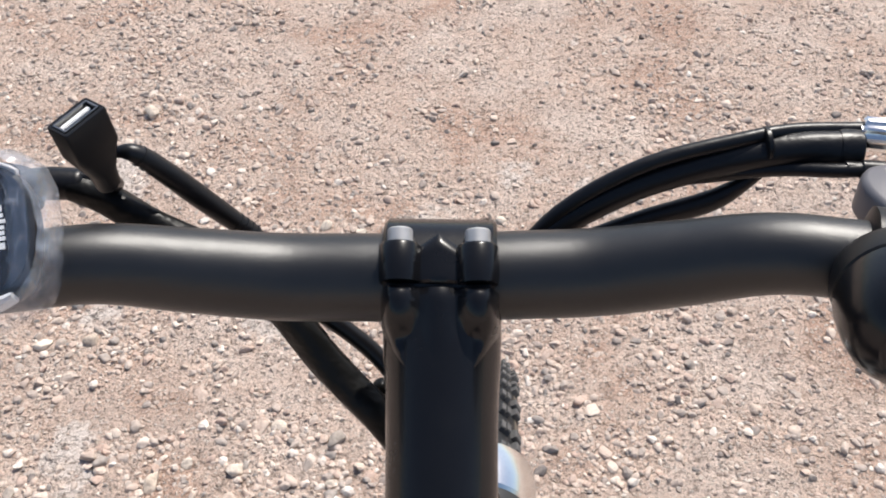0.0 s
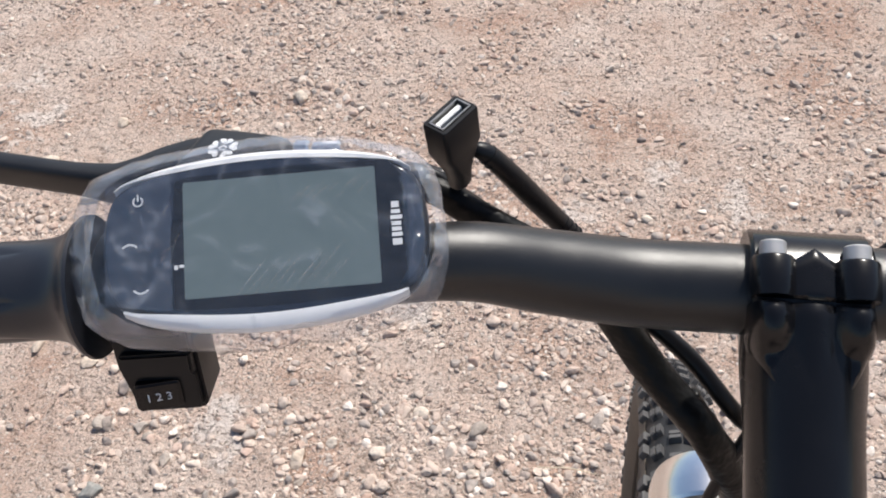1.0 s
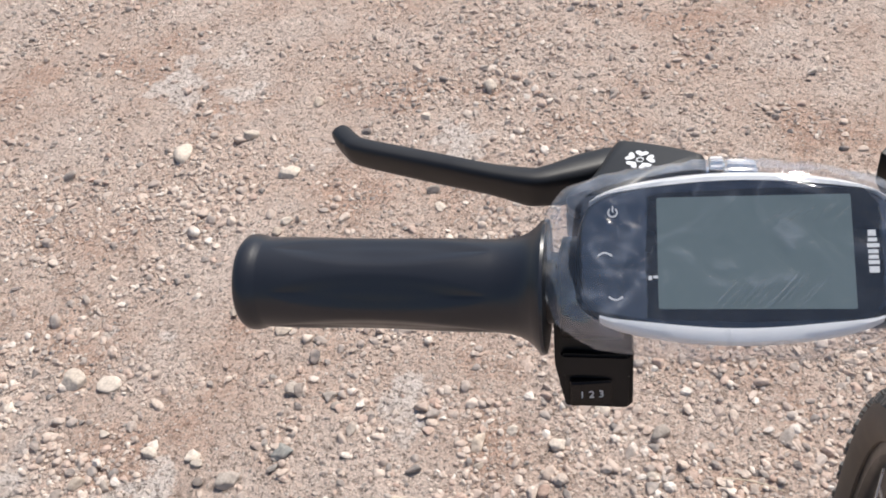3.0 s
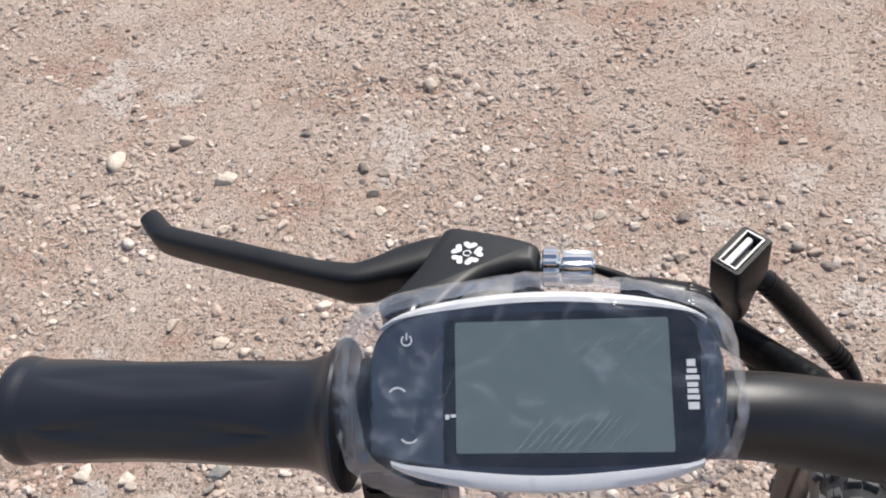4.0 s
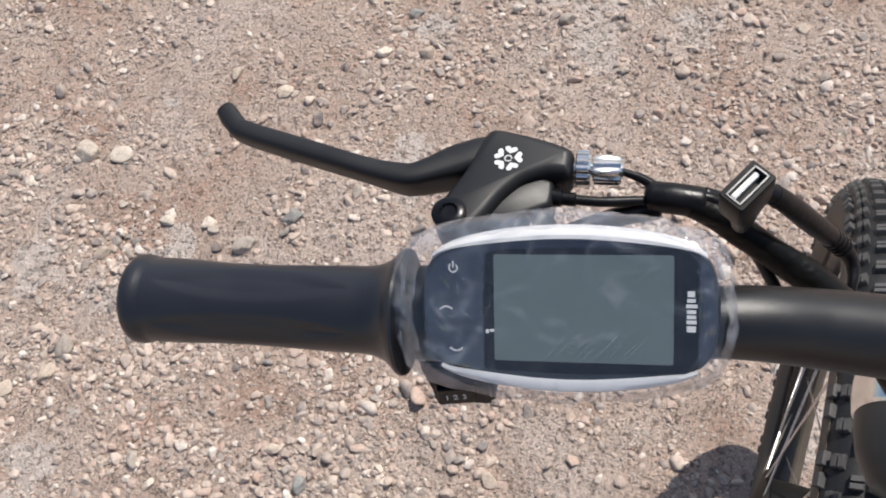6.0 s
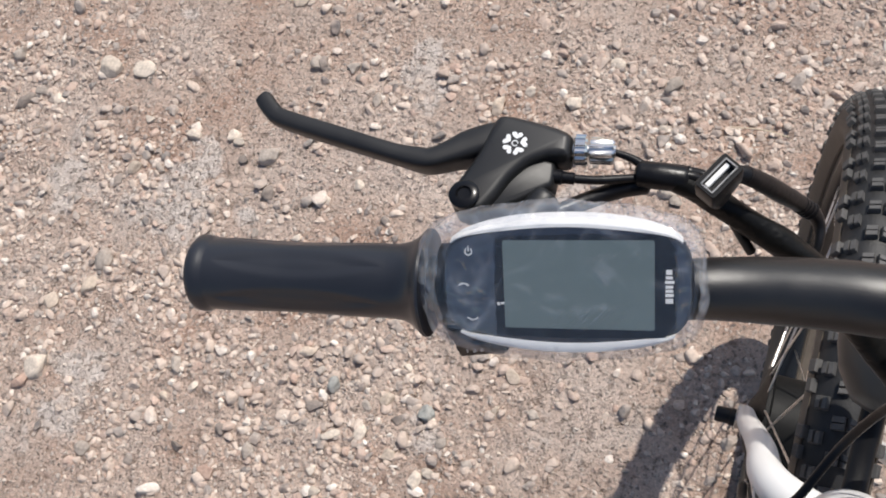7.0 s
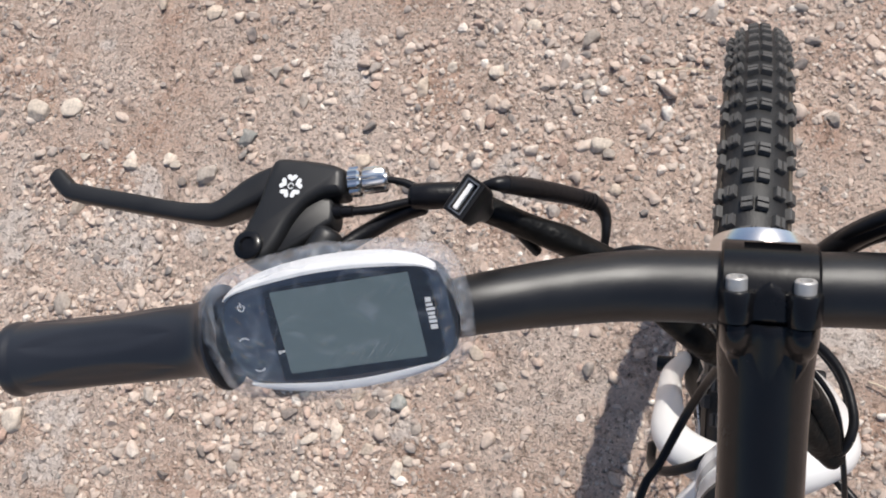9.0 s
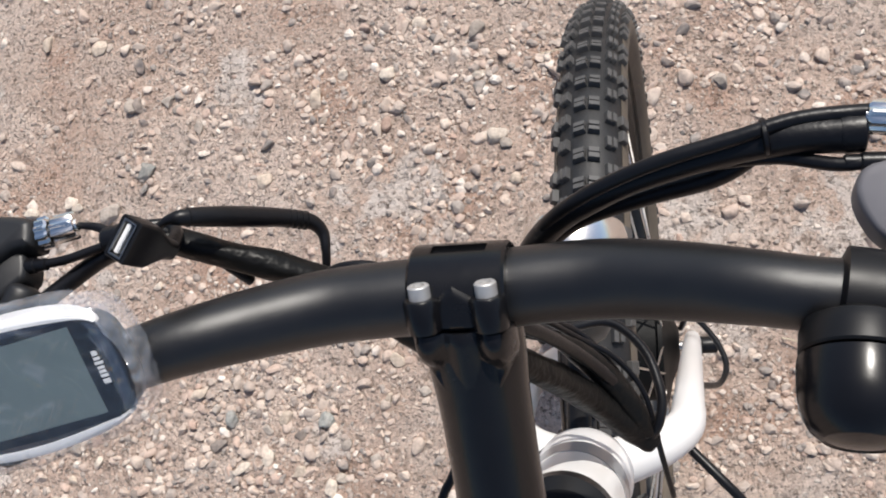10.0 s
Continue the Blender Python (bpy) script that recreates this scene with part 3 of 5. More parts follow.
head_tube()


def fork():
    steerer = tube([CROWN - STEER * 0.02, CROWN - STEER * 0.012, CROWN - STEER * 0.001], [0.019, 0.021, 0.021], 28, 3)
    fk = part("fork", steerer, WHITE_M, bike, "white painted fork")
    for s in (-1, 1):
        x = 0.007 + (0.0035 if s > 0 else 0.0)
        low, high = (0.0, 0.0) if s > 0 else (0.005, 0.004)
        pts = [(x + s * 0.0575 + low, 0.099, 0.392), (x + s * 0.0575 + low * 0.8, 0.084, 0.45), (x + s * 0.0565, 0.051, 0.57), (x + s * 0.0555 + high * 0.5, 0.022, 0.665), (x + s * 0.0545 + high, 0.001, 0.722), (x + s * 0.0515 + high, -0.0185, 0.756), (x + s * 0.034, -0.032, 0.773), (x + s * 0.006, -0.043, 0.778)]
        part("fork_leg", tube(pts, [0.0074, 0.0080, 0.0087, 0.0092, 0.0100, 0.0115, 0.0130, 0.0148], 28, 8), WHITE_M, fk)
        tip = prism(rounded(0.022, 0.036, 0.009), -0.003, 0.003, 0.0008)
        part("dropout", tip, STEEL_M, fk, "bare metal dropout", True, Matrix.Translation((x + s * 0.0575, AXLE.y + 0.002, AXLE.z + 0.004)) @ pose(0, 0, 0, 0, 90, 0) @ pose(0, 0, 0, 0, 0, 90))
        nut = lathe([(0.0095, 0.0), (0.0095, 0.005), (0.0085, 0.006), (0.0085, 0.018), (0.0075, 0.02)], 12, aim((x + s * 0.0612, AXLE.y, AXLE.z), (s, 0, 0)))
        part("axle_cap", nut, PLASTIC_M, fk, "black plastic axle nut cap")
    part("axle", lathe([(0.005, -0.063), (0.005, 0.063)], 14, aim((0.007, AXLE.y, AXLE.z), (1, 0, 0))), STEEL_M, fk, "steel axle")


fork()


def wheel():
    R, r = 0.3192, 0.0268
    w = part("wheel", lathe([(0.016, -0.05), (0.022, -0.048), (0.034, -0.042), (0.056, -0.037), (0.062, -0.0355), (0.062, -0.0315), (0.054, -0.029), (0.054, 0.029), (0.062, 0.0315), (0.062, 0.0355), (0.056, 0.037), (0.034, 0.042), (0.022, 0.048), (0.016, 0.05)], 48, aim(AXLE, (1, 0, 0))), HUB_M, bike, "black front hub and wheel")
    m = aim(AXLE, (1, 0, 0))

    def ring(profile, sides=96):
        bm = bmesh.new()
        n = len(profile)
        rows = [[bm.verts.new((q * math.cos(2 * math.pi * k / sides), q * math.sin(2 * math.pi * k / sides), z)) for q, z in profile] for k in range(sides)]
        for k in range(sides):
            a, b = rows[k], rows[(k + 1) % sides]
            for i in range(n):
                bm.faces.new((a[i], a[(i + 1) % n], b[(i + 1) % n], b[i]))
        return bm
    section = [(R + r * 0.99 * math.cos(a), r * math.sin(a)) for a in [radians(-70 + 140 * i / 14) for i in range(15)]] + [(R - 0.009, 0.0235), (R - 0.012, 0.018), (R - 0.012, -0.018), (R - 0.009, -0.0235)]
    part("tyre", ring(section), TYRE_M, w, "black rubber tyre", True, m)
    for s in (-1, 1):
        wall = [(R + (r + 0.0006) * math.cos(a), s * (r + 0.0006) * math.sin(a)) for a in [radians(62 + 80 * i / 8) for i in range(9)]] + [(R - 0.02, s * 0.006), (R, s * 0.012)]
        part("sidewall", ring(wall), DUSTY_M, w, "dusty brown tyre sidewall", True, m)
    rim = [(R - 0.013, -0.0135), (R - 0.013, 0.0135), (R - 0.0225, 0.0138), (R - 0.0315, 0.012), (R - 0.036, 0.006), (R - 0.036, -0.006), (R - 0.0315, -0.012), (R - 0.0225, -0.0138)]
    part("rim", ring(rim), RIM_M, w, "black rim", True, m)
    for s in (-1, 1):
        part("rim_edge", ring([(R - 0.0135, s * 0.0138), (R - 0.0135, s * 0.0144), (R - 0.0165, s * 0.0146), (R - 0.0165, s * 0.0138)]), STEEL_M, w, "", True, m)
    tread = bmesh.new()
    pitches = 90

    def block(angle, across, wide, long, high, skew=0.0):
        """A tread block: its foot on the carcass, narrower at the top."""
        a = across / r
        foot = Matrix.Rotation(angle, 4, "Z") @ Matrix.Translation((R, 0, 0)) @ Matrix.Rotation(-a, 4, "Y") @ Matrix.Translation((r, 0, 0))
        vs = []
        for h, k in ((-0.0015, 1.08), (high * 0.8, 1.0), (high, 0.88)):
            for y, z in ((-1, -1), (1, -1), (1, 1), (-1, 1)):
                vs.append(tread.verts.new(m @ foot @ Vector((h, (y * long / 2 + z * skew) * k, z * wide / 2 * k))))
        for i in (0, 4):
            for j in range(4):
                tread.faces.new((vs[i + j], vs[i + (j + 1) % 4], vs[i + 4 + (j + 1) % 4], vs[i + 4 + j]))
        tread.faces.new(vs[8:])
    for k in range(pitches):
        a = 2 * math.pi * k / pitches
        half = math.pi / pitches
        odd = k % 2
        for s in (-1, 1):
            for e in (-1, 1):
                block(a + e * 0.0024 / (R + r), s * 0.0049, 0.0084, 0.0043 if odd else 0.0038, 0.0046, 0.0005 * s)
                block(a + half * 1.05, s * 0.0168 + e * 0.00205, 0.0036, 0.0088, 0.0046, 0.0004 * s)
            block(a + (half * 0.9 if odd else 0.1 * half), s * 0.0288, 0.0080 if odd else 0.0062, 0.0092, 0.0042)
    part("tread", tread, TREAD_M, w, "knobbly tread blocks", False)
    for k in range(32):
        a = 2 * math.pi * k / 32
        s = 1 if k % 2 else -1
        lean = (0.42 if k % 4 < 2 else -0.42)
        p0 = m @ Vector((0.059 * math.cos(a + lean), 0.059 * math.sin(a + lean), s * 0.0355))
        p1 = m @ Vector(((R - 0.0355) * math.cos(a), (R - 0.0355) * math.sin(a), s * 0.003))
        part("spoke", lathe([(0.0011, 0), (0.0011, (p1 - p0).length)], 6, aim(p0, p1 - p0, (0, 1, 0.3))), STEEL_M, w)


wheel()


def head_lamp():
    lp = thing("head_lamp", "round black and chrome head lamp fixed above the front wheel", "head lamp")
    m = aim((0.007, 0.054, 0.824), (0.0, 1.0, -0.06)) @ Matrix.Diagonal((0.85, 0.85, 1, 1))
    part("lamp_body", lathe([(0.008, -0.034), (0.02, -0.028), (0.03, -0.012), (0.0335, 0.004), (0.0335, 0.02)], 36, m), LAMP_M, lp, "black lamp body")
    part("bezel", lathe([(0.0336, 0.010), (0.0354, 0.0115), (0.0366, 0.020), (0.0366, 0.03), (0.0345, 0.0365), (0.031, 0.037), (0.031, 0.032)], 40, m), CHROME_M, lp, "chrome bezel")
    part("lens", lathe([(0.0308, 0.031), (0.0308, 0.0325), (0.02, 0.036), (0.0001, 0.0375)], 36, m), GREY_M, lp, "pale lamp lens")
    part("bracket", tube([(0.004, -0.03, 0.80), (0.005, -0.005, 0.802), (0.006, 0.022, 0.81), (0.007, 0.05, 0.822)], 0.007, 14, 6, 0.6), PLASTIC_M, lp, "black lamp bracket")


head_lamp()


# ---- left grip ----
def grip():
    g = thing("handlebar_grip", "black rubber handlebar grip with a flared inner flange", "grip")
    a, b = Vector((-0.2792, -0.0545, 1.0745)), Vector((-0.1878, -0.0372, 1.0755))
    d = (b - a).normalized()
    L = (b - a).length
    bm = bmesh.new()
    m = aim(a, d, (0, 0, 1))
    prof = [(0.0110, -0.0005), (0.0137, 0.0), (0.0147, 0.0012), (0.0149, 0.003), (0.0145, 0.0052), (0.0139, 0.0066)]
    prof += [(0.01385 + 0.0001 * math.sin(i * 0.115), 0.0066 + (0.0780 - 0.0066) * i / 90) for i in range(1, 91)]
    prof += [(0.0139, 0.0800), (0.0142, 0.0825), (0.0149, 0.0850), (0.0160, 0.0873), (0.0176, 0.0893), (0.0192, 0.0908), (0.0198, L - 0.0012), (0.0196, L - 0.0003), (0.0105, L)]
    sides = 180
    rows = []
    for r, z in prof:
        row = []
        for j in range(sides):
            t = 2 * math.pi * j / sides
            lobe = 0.0
            if 0.008 < z < 0.078:
                reach = radians(27) * max(0.0, math.sin(math.pi * min(1, max(0, (z - 0.011) / 0.066)))) ** 0.55
                off = abs((t + radians(32)) % radians(60) - radians(30))
                deep = min(1.0, max(0.0, (reach - off) / radians(20)))
                lobe = -0.0008 * deep * deep * (3 - 2 * deep)
            row.append(bm.verts.new(((r + lobe) * math.cos(t), (r + lobe) * math.sin(t), z)))
        rows.append(row)
    for r0, r1 in zip(rows, rows[1:]):
        for j in range(sides):
            bm.faces.new((r0[j], r0[(j + 1) % sides], r1[(j + 1) % sides], r1[j]))
    bm.faces.new(rows[0][::-1])
    bm.faces.new(rows[-1])
    part("sleeve", bm, RUBBER_M, g, "", True, m)
    part("end_cap", lathe([(0.0001, -0.0018), (0.008, -0.0016), (0.0105, -0.0006), (0.0108, 0.002)], 32, m), RUBBER_M, g)


grip()


# ---- display ----
DU, DV = Vector((0.976, 0.219, 0.01)).normalized(), Vector((-0.214, 0.789, 0.575))
DN = DU.cross(DV).normalized()
DV = DN.cross(DU).normalized()
DO = Vector((-0.1332, -0.032, 1.0955))
DM = Matrix(((DU.x, DV.x, DN.x, DO.x), (DU.y, DV.y, DN.y, DO.y), (DU.z, DV.z, DN.z, DO.z), (0, 0, 0, 1)))


def hull(u0, u1, v0, v1, n=120):
    """A barrel-shaped outline between the four limits: bowed sides, small round corners."""
    out = []
    for i in range(n):
        a = 2 * math.pi * i / n
        c, s = math.cos(a), math.sin(a)
        r = (abs(c) ** 9 + abs(s) ** 9) ** (-1 / 9)
        k, t = c * r, s * r
        out.append(((u0 + u1) / 2 + k * (u1 - u0) / 2 * (1 - 0.085 * t * t), t * (1 - 0.23 * k * k) * (v1 if t > 0 else -v0)))
    return out


def shell(rings):
    """A closed body lofted through outlines [(outline, height)]."""
    bm = bmesh.new()
    rows = [[bm.verts.new((x, y, z)) for x, y in o] for o, z in rings]
    n = len(rows[0])
    for r0, r1 in zip(rows, rows[1:]):
        for j in range(n):
            bm.faces.new((r0[j], r0[(j + 1) % n], r1[(j + 1) % n], r1[j]))
    bm.faces.new(rows[0][::-1])
    bm.faces.new(rows[-1])
    return bm


def flat_print(name, outline, z, parent, mat=None, m=DM):
    part(name, prism(outline, z, z + 0.00012), mat or PRINT_M, parent, "", False, m)


def arc_strip(cx, cy, r, w, a0, a1, n=14):
    o = [(cx + (r + w / 2) * math.cos(radians(a0 + (a1 - a0) * i / n)), cy + (r + w / 2) * math.sin(radians(a0 + (a1 - a0) * i / n))) for i in range(n + 1)]
    return o + [(cx + (r - w / 2) * math.cos(radians(a1 + (a0 - a1) * i / n)), cy + (r - w / 2) * math.sin(radians(a1 + (a0 - a1) * i / n))) for i in range(n + 1)]


def display():
    dp = thing("bike_display", "black bicycle display, blank grey screen, wrapped in clear creased film", "display")
    U0, U1, V0, V1 = -0.0462, 0.0372, -0.0238, 0.0218
    part("body", shell([(hull(U0 * 0.8, U1 * 0.8, V0 * 0.75, V1 * 0.75), -0.0125), (hull(U0 * 0.94, U1 * 0.94, V0 * 0.9, V1 * 0.9), -0.0118), (hull(U0 * 0.985, U1 * 0.985, V0 * 0.96, V1 * 0.96), -0.009), (hull(U0, U1, V0 * 0.965, V1 * 0.965), -0.004), (hull(U0 * 0.99, U1 * 0.99, V0 * 0.95, V1 * 0.95), -0.0012), (hull(U0 * 0.97, U1 * 0.97, V0 * 0.9, V1 * 0.9), -0.0004)]), PLASTIC_M, dp, "black plastic casing", True, DM)
    face = part("face", shell([(hull(U0 * 0.968, U1 * 0.968, V0 * 0.862, V1 * 0.91), -0.001), (hull(U0 * 0.968, U1 * 0.968, V0 * 0.862, V1 * 0.91), 0.0002), (hull(U0 * 0.955, U1 * 0.955, V0 * 0.845, V1 * 0.893), 0.0005)]), FACE_M, dp, "glossy dark front panel", True, DM)
    part("screen", prism(rounded(0.0492, 0.0302, 0.0006), 0.0004, 0.00062), SCREEN_M, face, "blank grey-green screen", False, DM)
    part("screen_border", prism([(-0.0275, -0.0172), (-0.0275, -0.006), (-0.0282, -0.002), (-0.0272, 0.006), (-0.0268, 0.0155), (-0.0235, 0.0165), (-0.012, 0.0168), (0.003, 0.0172), (0.028, 0.0168), (0.0315, 0.012), (0.0325, 0), (0.0315, -0.012), (0.028, -0.0175), (0.0, -0.0185), (-0.024, -0.018)], 0.0003, 0.00054), material("black_border", (0.004, 0.004, 0.005), 0.25, 0, 0.2, 60, 0.0), face, "black border round the screen", False, DM)
    for name, sgn, v_in, v_out in (("upper_band", 1, 0.0196, V1), ("lower_band", -1, 0.0202, -V0)):
        bm = bmesh.new()
        rows = []
        steps = 40
        for i in range(steps + 1):
            k = (2 * i / steps - 1) * (0.97 if sgn > 0 else 0.92)
            t = (1 - abs(k) ** 9) ** (1 / 9)
            u = (U0 + U1) / 2 + k * (U1 - U0) / 2 * (1 - 0.085 * t * t)
            f = t * (1 - 0.23 * k * k)
            thin = max(0.12, 1 - abs(k) ** 4)
            vo, vi = v_out * f, v_out * f - (v_out - v_in) * thin - 0.0001
            rows.append([bm.verts.new((u, sgn * v, z)) for v, z in ((vi, 0.0007), ((vi + vo) / 2, 0.0007), (vo - 0.0003, 0.0), (vo + 0.0003, -0.0012), (vo + (0.0008 if sgn > 0 else 0.0004), -0.002 - 0.0075 * thin if sgn > 0 else -0.0045), (vo - 0.001, -0.0023 - 0.0075 * thin if sgn > 0 else -0.0048), (vo - 0.0016, -0.0015), (vi, -0.0005))])
        for r0, r1 in zip(rows, rows[1:]):
            for j in range(8):
                bm.faces.new((r0[j], r0[(j + 1) % 8], r1[(j + 1) % 8], r1[j]))
        bm.faces.new(rows[0][::-1])
        bm.faces.new(rows[-1])
        part(name, bm, BAND_M, dp, "white plastic edge band", True, DM)
    # key marks and small print
    flat_print("power_mark", arc_strip(-0.0362, 0.0112, 0.0012, 0.0004, 125, 415), 0.0005, face)
    flat_print("power_mark", [(-0.0364, 0.0113), (-0.036, 0.0113), (-0.036, 0.0131), (-0.0364, 0.0131)], 0.0005, face)
    flat_print("up_mark", arc_strip(-0.0384, -0.0022, 0.0023, 0.0005, 38, 142), 0.0005, face)
    flat_print("down_mark", arc_strip(-0.0356, -0.0103, 0.0023, 0.0005, 218, 322), 0.0005, face)
    for k, (w, h) in enumerate(((0.0009, 0.0011), (0.0012, 0.0012))):
        flat_print("small_print", [(-0.0266 + 0.0014 * k - w / 2, -0.0068 - h / 2 + 0.0005 * k), (-0.0266 + 0.0014 * k + w / 2, -0.0068 - h / 2 + 0.0005 * k), (-0.0266 + 0.0014 * k + w / 2, -0.0068 + h / 2), (-0.0266 + 0.0014 * k - w / 2, -0.0068 + h / 2)], 0.00056, face)
    # plain blocks for the maker's mark, set crosswise
    for v, h, w in ((-0.0050, 0.0016, 0.0024), (-0.0031, 0.0010, 0.0027), (-0.0017, 0.0010, 0.0024), (-0.0003, 0.0010, 0.0024), (0.0013, 0.0010, 0.0030), (0.0028, 0.0010, 0.0022), (0.0046, 0.0016, 0.0019)):
        flat_print("mark_block", [(0.0288 + x * w / 3, v + y * h / 2) for x, y in ((-1, -1), (2, -1), (2, 1), (-1, 1))], 0.00056, face)
    part("clamp", lathe([(0.0112, -0.008), (0.0142, -0.007), (0.0142, 0.007), (0.0112, 0.008)], 28, aim((-0.1385, -0.0275, 1.0756), (0.976, 0.2, 0), (0, 0, 1))), PLASTIC_M, dp, "black clamp on the bar")
    film_sleeve(dp)
    return dp


def film_sheet(levels, loose, close):
    bm = bmesh.new()
    n, rows = 150, []
    for grow, z in levels:
        o = hull(-0.0462 - grow * (1.7 if grow > 0 else 1.0), 0.0372 + grow * (0.75 if grow > 0 else 0.55), -0.0238 - grow * 0.8, 0.0218 + grow * 0.9, n)
        row = []
        for x, y in o:
            p = Vector((x * 90, y * 90, z * 90))
            k = noise.noise(p) + 0.6 * noise.noise(p * 2.7)
            side = Vector((x + 0.004, y, 0)).normalized()
            row.append(bm.verts.new(Vector((x, y, z)) + side * k * loose * 0.8 + Vector((0, 0, 0.0004 + abs(k) * loose * 0.9))))
        rows.append(row)
    for r0, r1 in zip(rows, rows[1:]):
        for j in range(n):
            bm.faces.new((r0[j], r0[(j + 1) % n], r1[(j + 1) % n], r1[j]))
    if close:
        bm.faces.new(rows[-1])
    return bm


def film_sleeve(dp):
    """Clear film drawn over the display: crumpled round the sides, taut with a few sharp creases on the face."""
    part("film", film_sheet([(0.001, 0.0011), (-0.002, 0.0016), (-0.006, 0.0015), (-0.011, 0.0014), (-0.0165, 0.0013)], 0.0003, True), FILM_M, dp, "clear wrapping film on the face", True, DM)
    part("film_skirt", film_sheet([(0.0046, -0.0125), (0.0056, -0.0100), (0.0058, -0.0070), (0.0052, -0.0040), (0.0038, -0.0015), (0.0022, 0.0002), (0.001, 0.0011)], 0.0016, False), SKIRT_M, dp, "milky crumpled film round the sides", True, DM)
    # loose bubbles of film over the keys and beside the maker's mark
    for u0, u1, seed in ((-0.0445, -0.0275, 3.0), (0.0312, 0.0362, 8.0)):
        bm = bmesh.new()
        wide = 20 if u0 < 0 else 9
        rows = []
        for i in range(wide + 1):
            u = u0 + (u1 - u0) * i / wide
            k = (u + 0.0045) / 0.0417
            row = []
            for j in range(41):
                v = (-1 + j / 20) * 0.0192 * (1 - 0.23 * k * k)
                q = Vector((u * 190, v * 150, seed))
                fold = 1 - abs(noise.noise(q)) * 2.2 + 0.5 * noise.noise(q * 2.3)
                inner = math.sin(math.pi * i / wide) ** 0.5 * math.sin(math.pi * j / 40) ** 0.4
                ragged = 0.0009 * noise.noise(Vector((v * 420, seed, 1.0)))
                row.append(bm.verts.new((u + (ragged if i in (0, wide) else 0.0), v, 0.0015 + 0.0012 * max(0.0, fold) * inner)))
            rows.append(row)
        for r0, r1 in zip(rows, rows[1:]):
            for p, q, a, b in zip(r0, r0[1:], r1[1:], r1):
                bm.faces.new((p, q, a, b))
        part("film_bubble", bm, BUBBLE_M, dp, "loose crinkled bubble of clear film", True, DM)
    rng = random.Random(5)
    bm = bmesh.new()
    lines = [(-0.012 + 0.0021 * k + rng.uniform(-0.0004, 0.0004), -0.0165 + 0.0002 * k + rng.uniform(-0.0006, 0.0006), 47 + rng.uniform(-3, 3), rng.uniform(0.009, 0.0145)) for k in range(12)]
    lines += [(0.003 + 0.0019 * k, 0.0085 + rng.uniform(-0.0012, 0.001), 40 + rng.uniform(-5, 5), rng.uniform(0.003, 0.007)) for k in range(10)]
    lines += [(rng.uniform(-0.035, -0.027), rng.uniform(-0.012, 0.008), rng.uniform(20, 120), rng.uniform(0.002, 0.006)) for k in range(13)]
    lines += [(rng.uniform(0.031, 0.035), rng.uniform(-0.014, 0.006), rng.uniform(70, 110), rng.uniform(0.003, 0.008)) for k in range(6)]
    for u, v, turn, long in lines:
        a = radians(turn)
        bend = rng.uniform(-0.0003, 0.0003)
        rows = []
        for i in range(7):
            t = i / 6
            wide = 0.00016 * math.sin(math.pi * (0.08 + 0.84 * t))
            x, y = u + math.cos(a) * long * t - math.sin(a) * bend * math.sin(math.pi * t), v + math.sin(a) * long * t + math.cos(a) * bend * math.sin(math.pi * t)
            side = Vector((-math.sin(a), math.cos(a), 0)) * wide
            c = Vector((x, y, 0.0018))
            rows.append([bm.verts.new(c - side), bm.verts.new(c + Vector((0, 0, wide * 1.2))), bm.verts.new(c + side)])
        for r0, r1 in zip(rows, rows[1:]):
            bm.faces.new((r0[0], r0[1], r1[1], r1[0]))
            bm.faces.new((r0[1], r0[2], r1[2], r1[1]))
    part("crumpled_film", bm, CREASE_M, dp, "sharp creases in the film", True, DM)


display()


# ---- brake levers ----
LZ = 1.076


def rounded_body(corners, levels):
    """A smooth-cornered body: the outline through the corners, drawn in by a little at each level (height, inset)."""
    n = len(corners)
    loop = []
    for i in range(n):
        a, b, c, d = (Vector((*corners[(i + k) % n], 0)) for k in (-1, 0, 1, 2))
        for j in range(6):
            t = j / 6
            loop.append(0.5 * ((2 * b) + (c - a) * t * 0.8 + (2 * (c - b) * 3 - (c - a) * 1.6 - (d - b) * 0.8) * t * t + ((c - a) * 0.8 + (d - b) * 0.8 - 4 * (c - b)) * t ** 3))
    area = sum(p.x * q.y - q.x * p.y for p, q in zip(loop, loop[1:] + loop[:1]))
    turn = 1 if area > 0 else -1
    m = len(loop)
    inward = []
    for i in range(m):
        d = (loop[(i + 4) % m] - loop[i - 4]).normalized()
        inward.append(Vector((-d.y, d.x, 0)) * turn)
    return shell([([(p.x + w.x * k, p.y + w.y * k) for p, w in zip(loop, inward)], LZ + z) for z, k in levels])


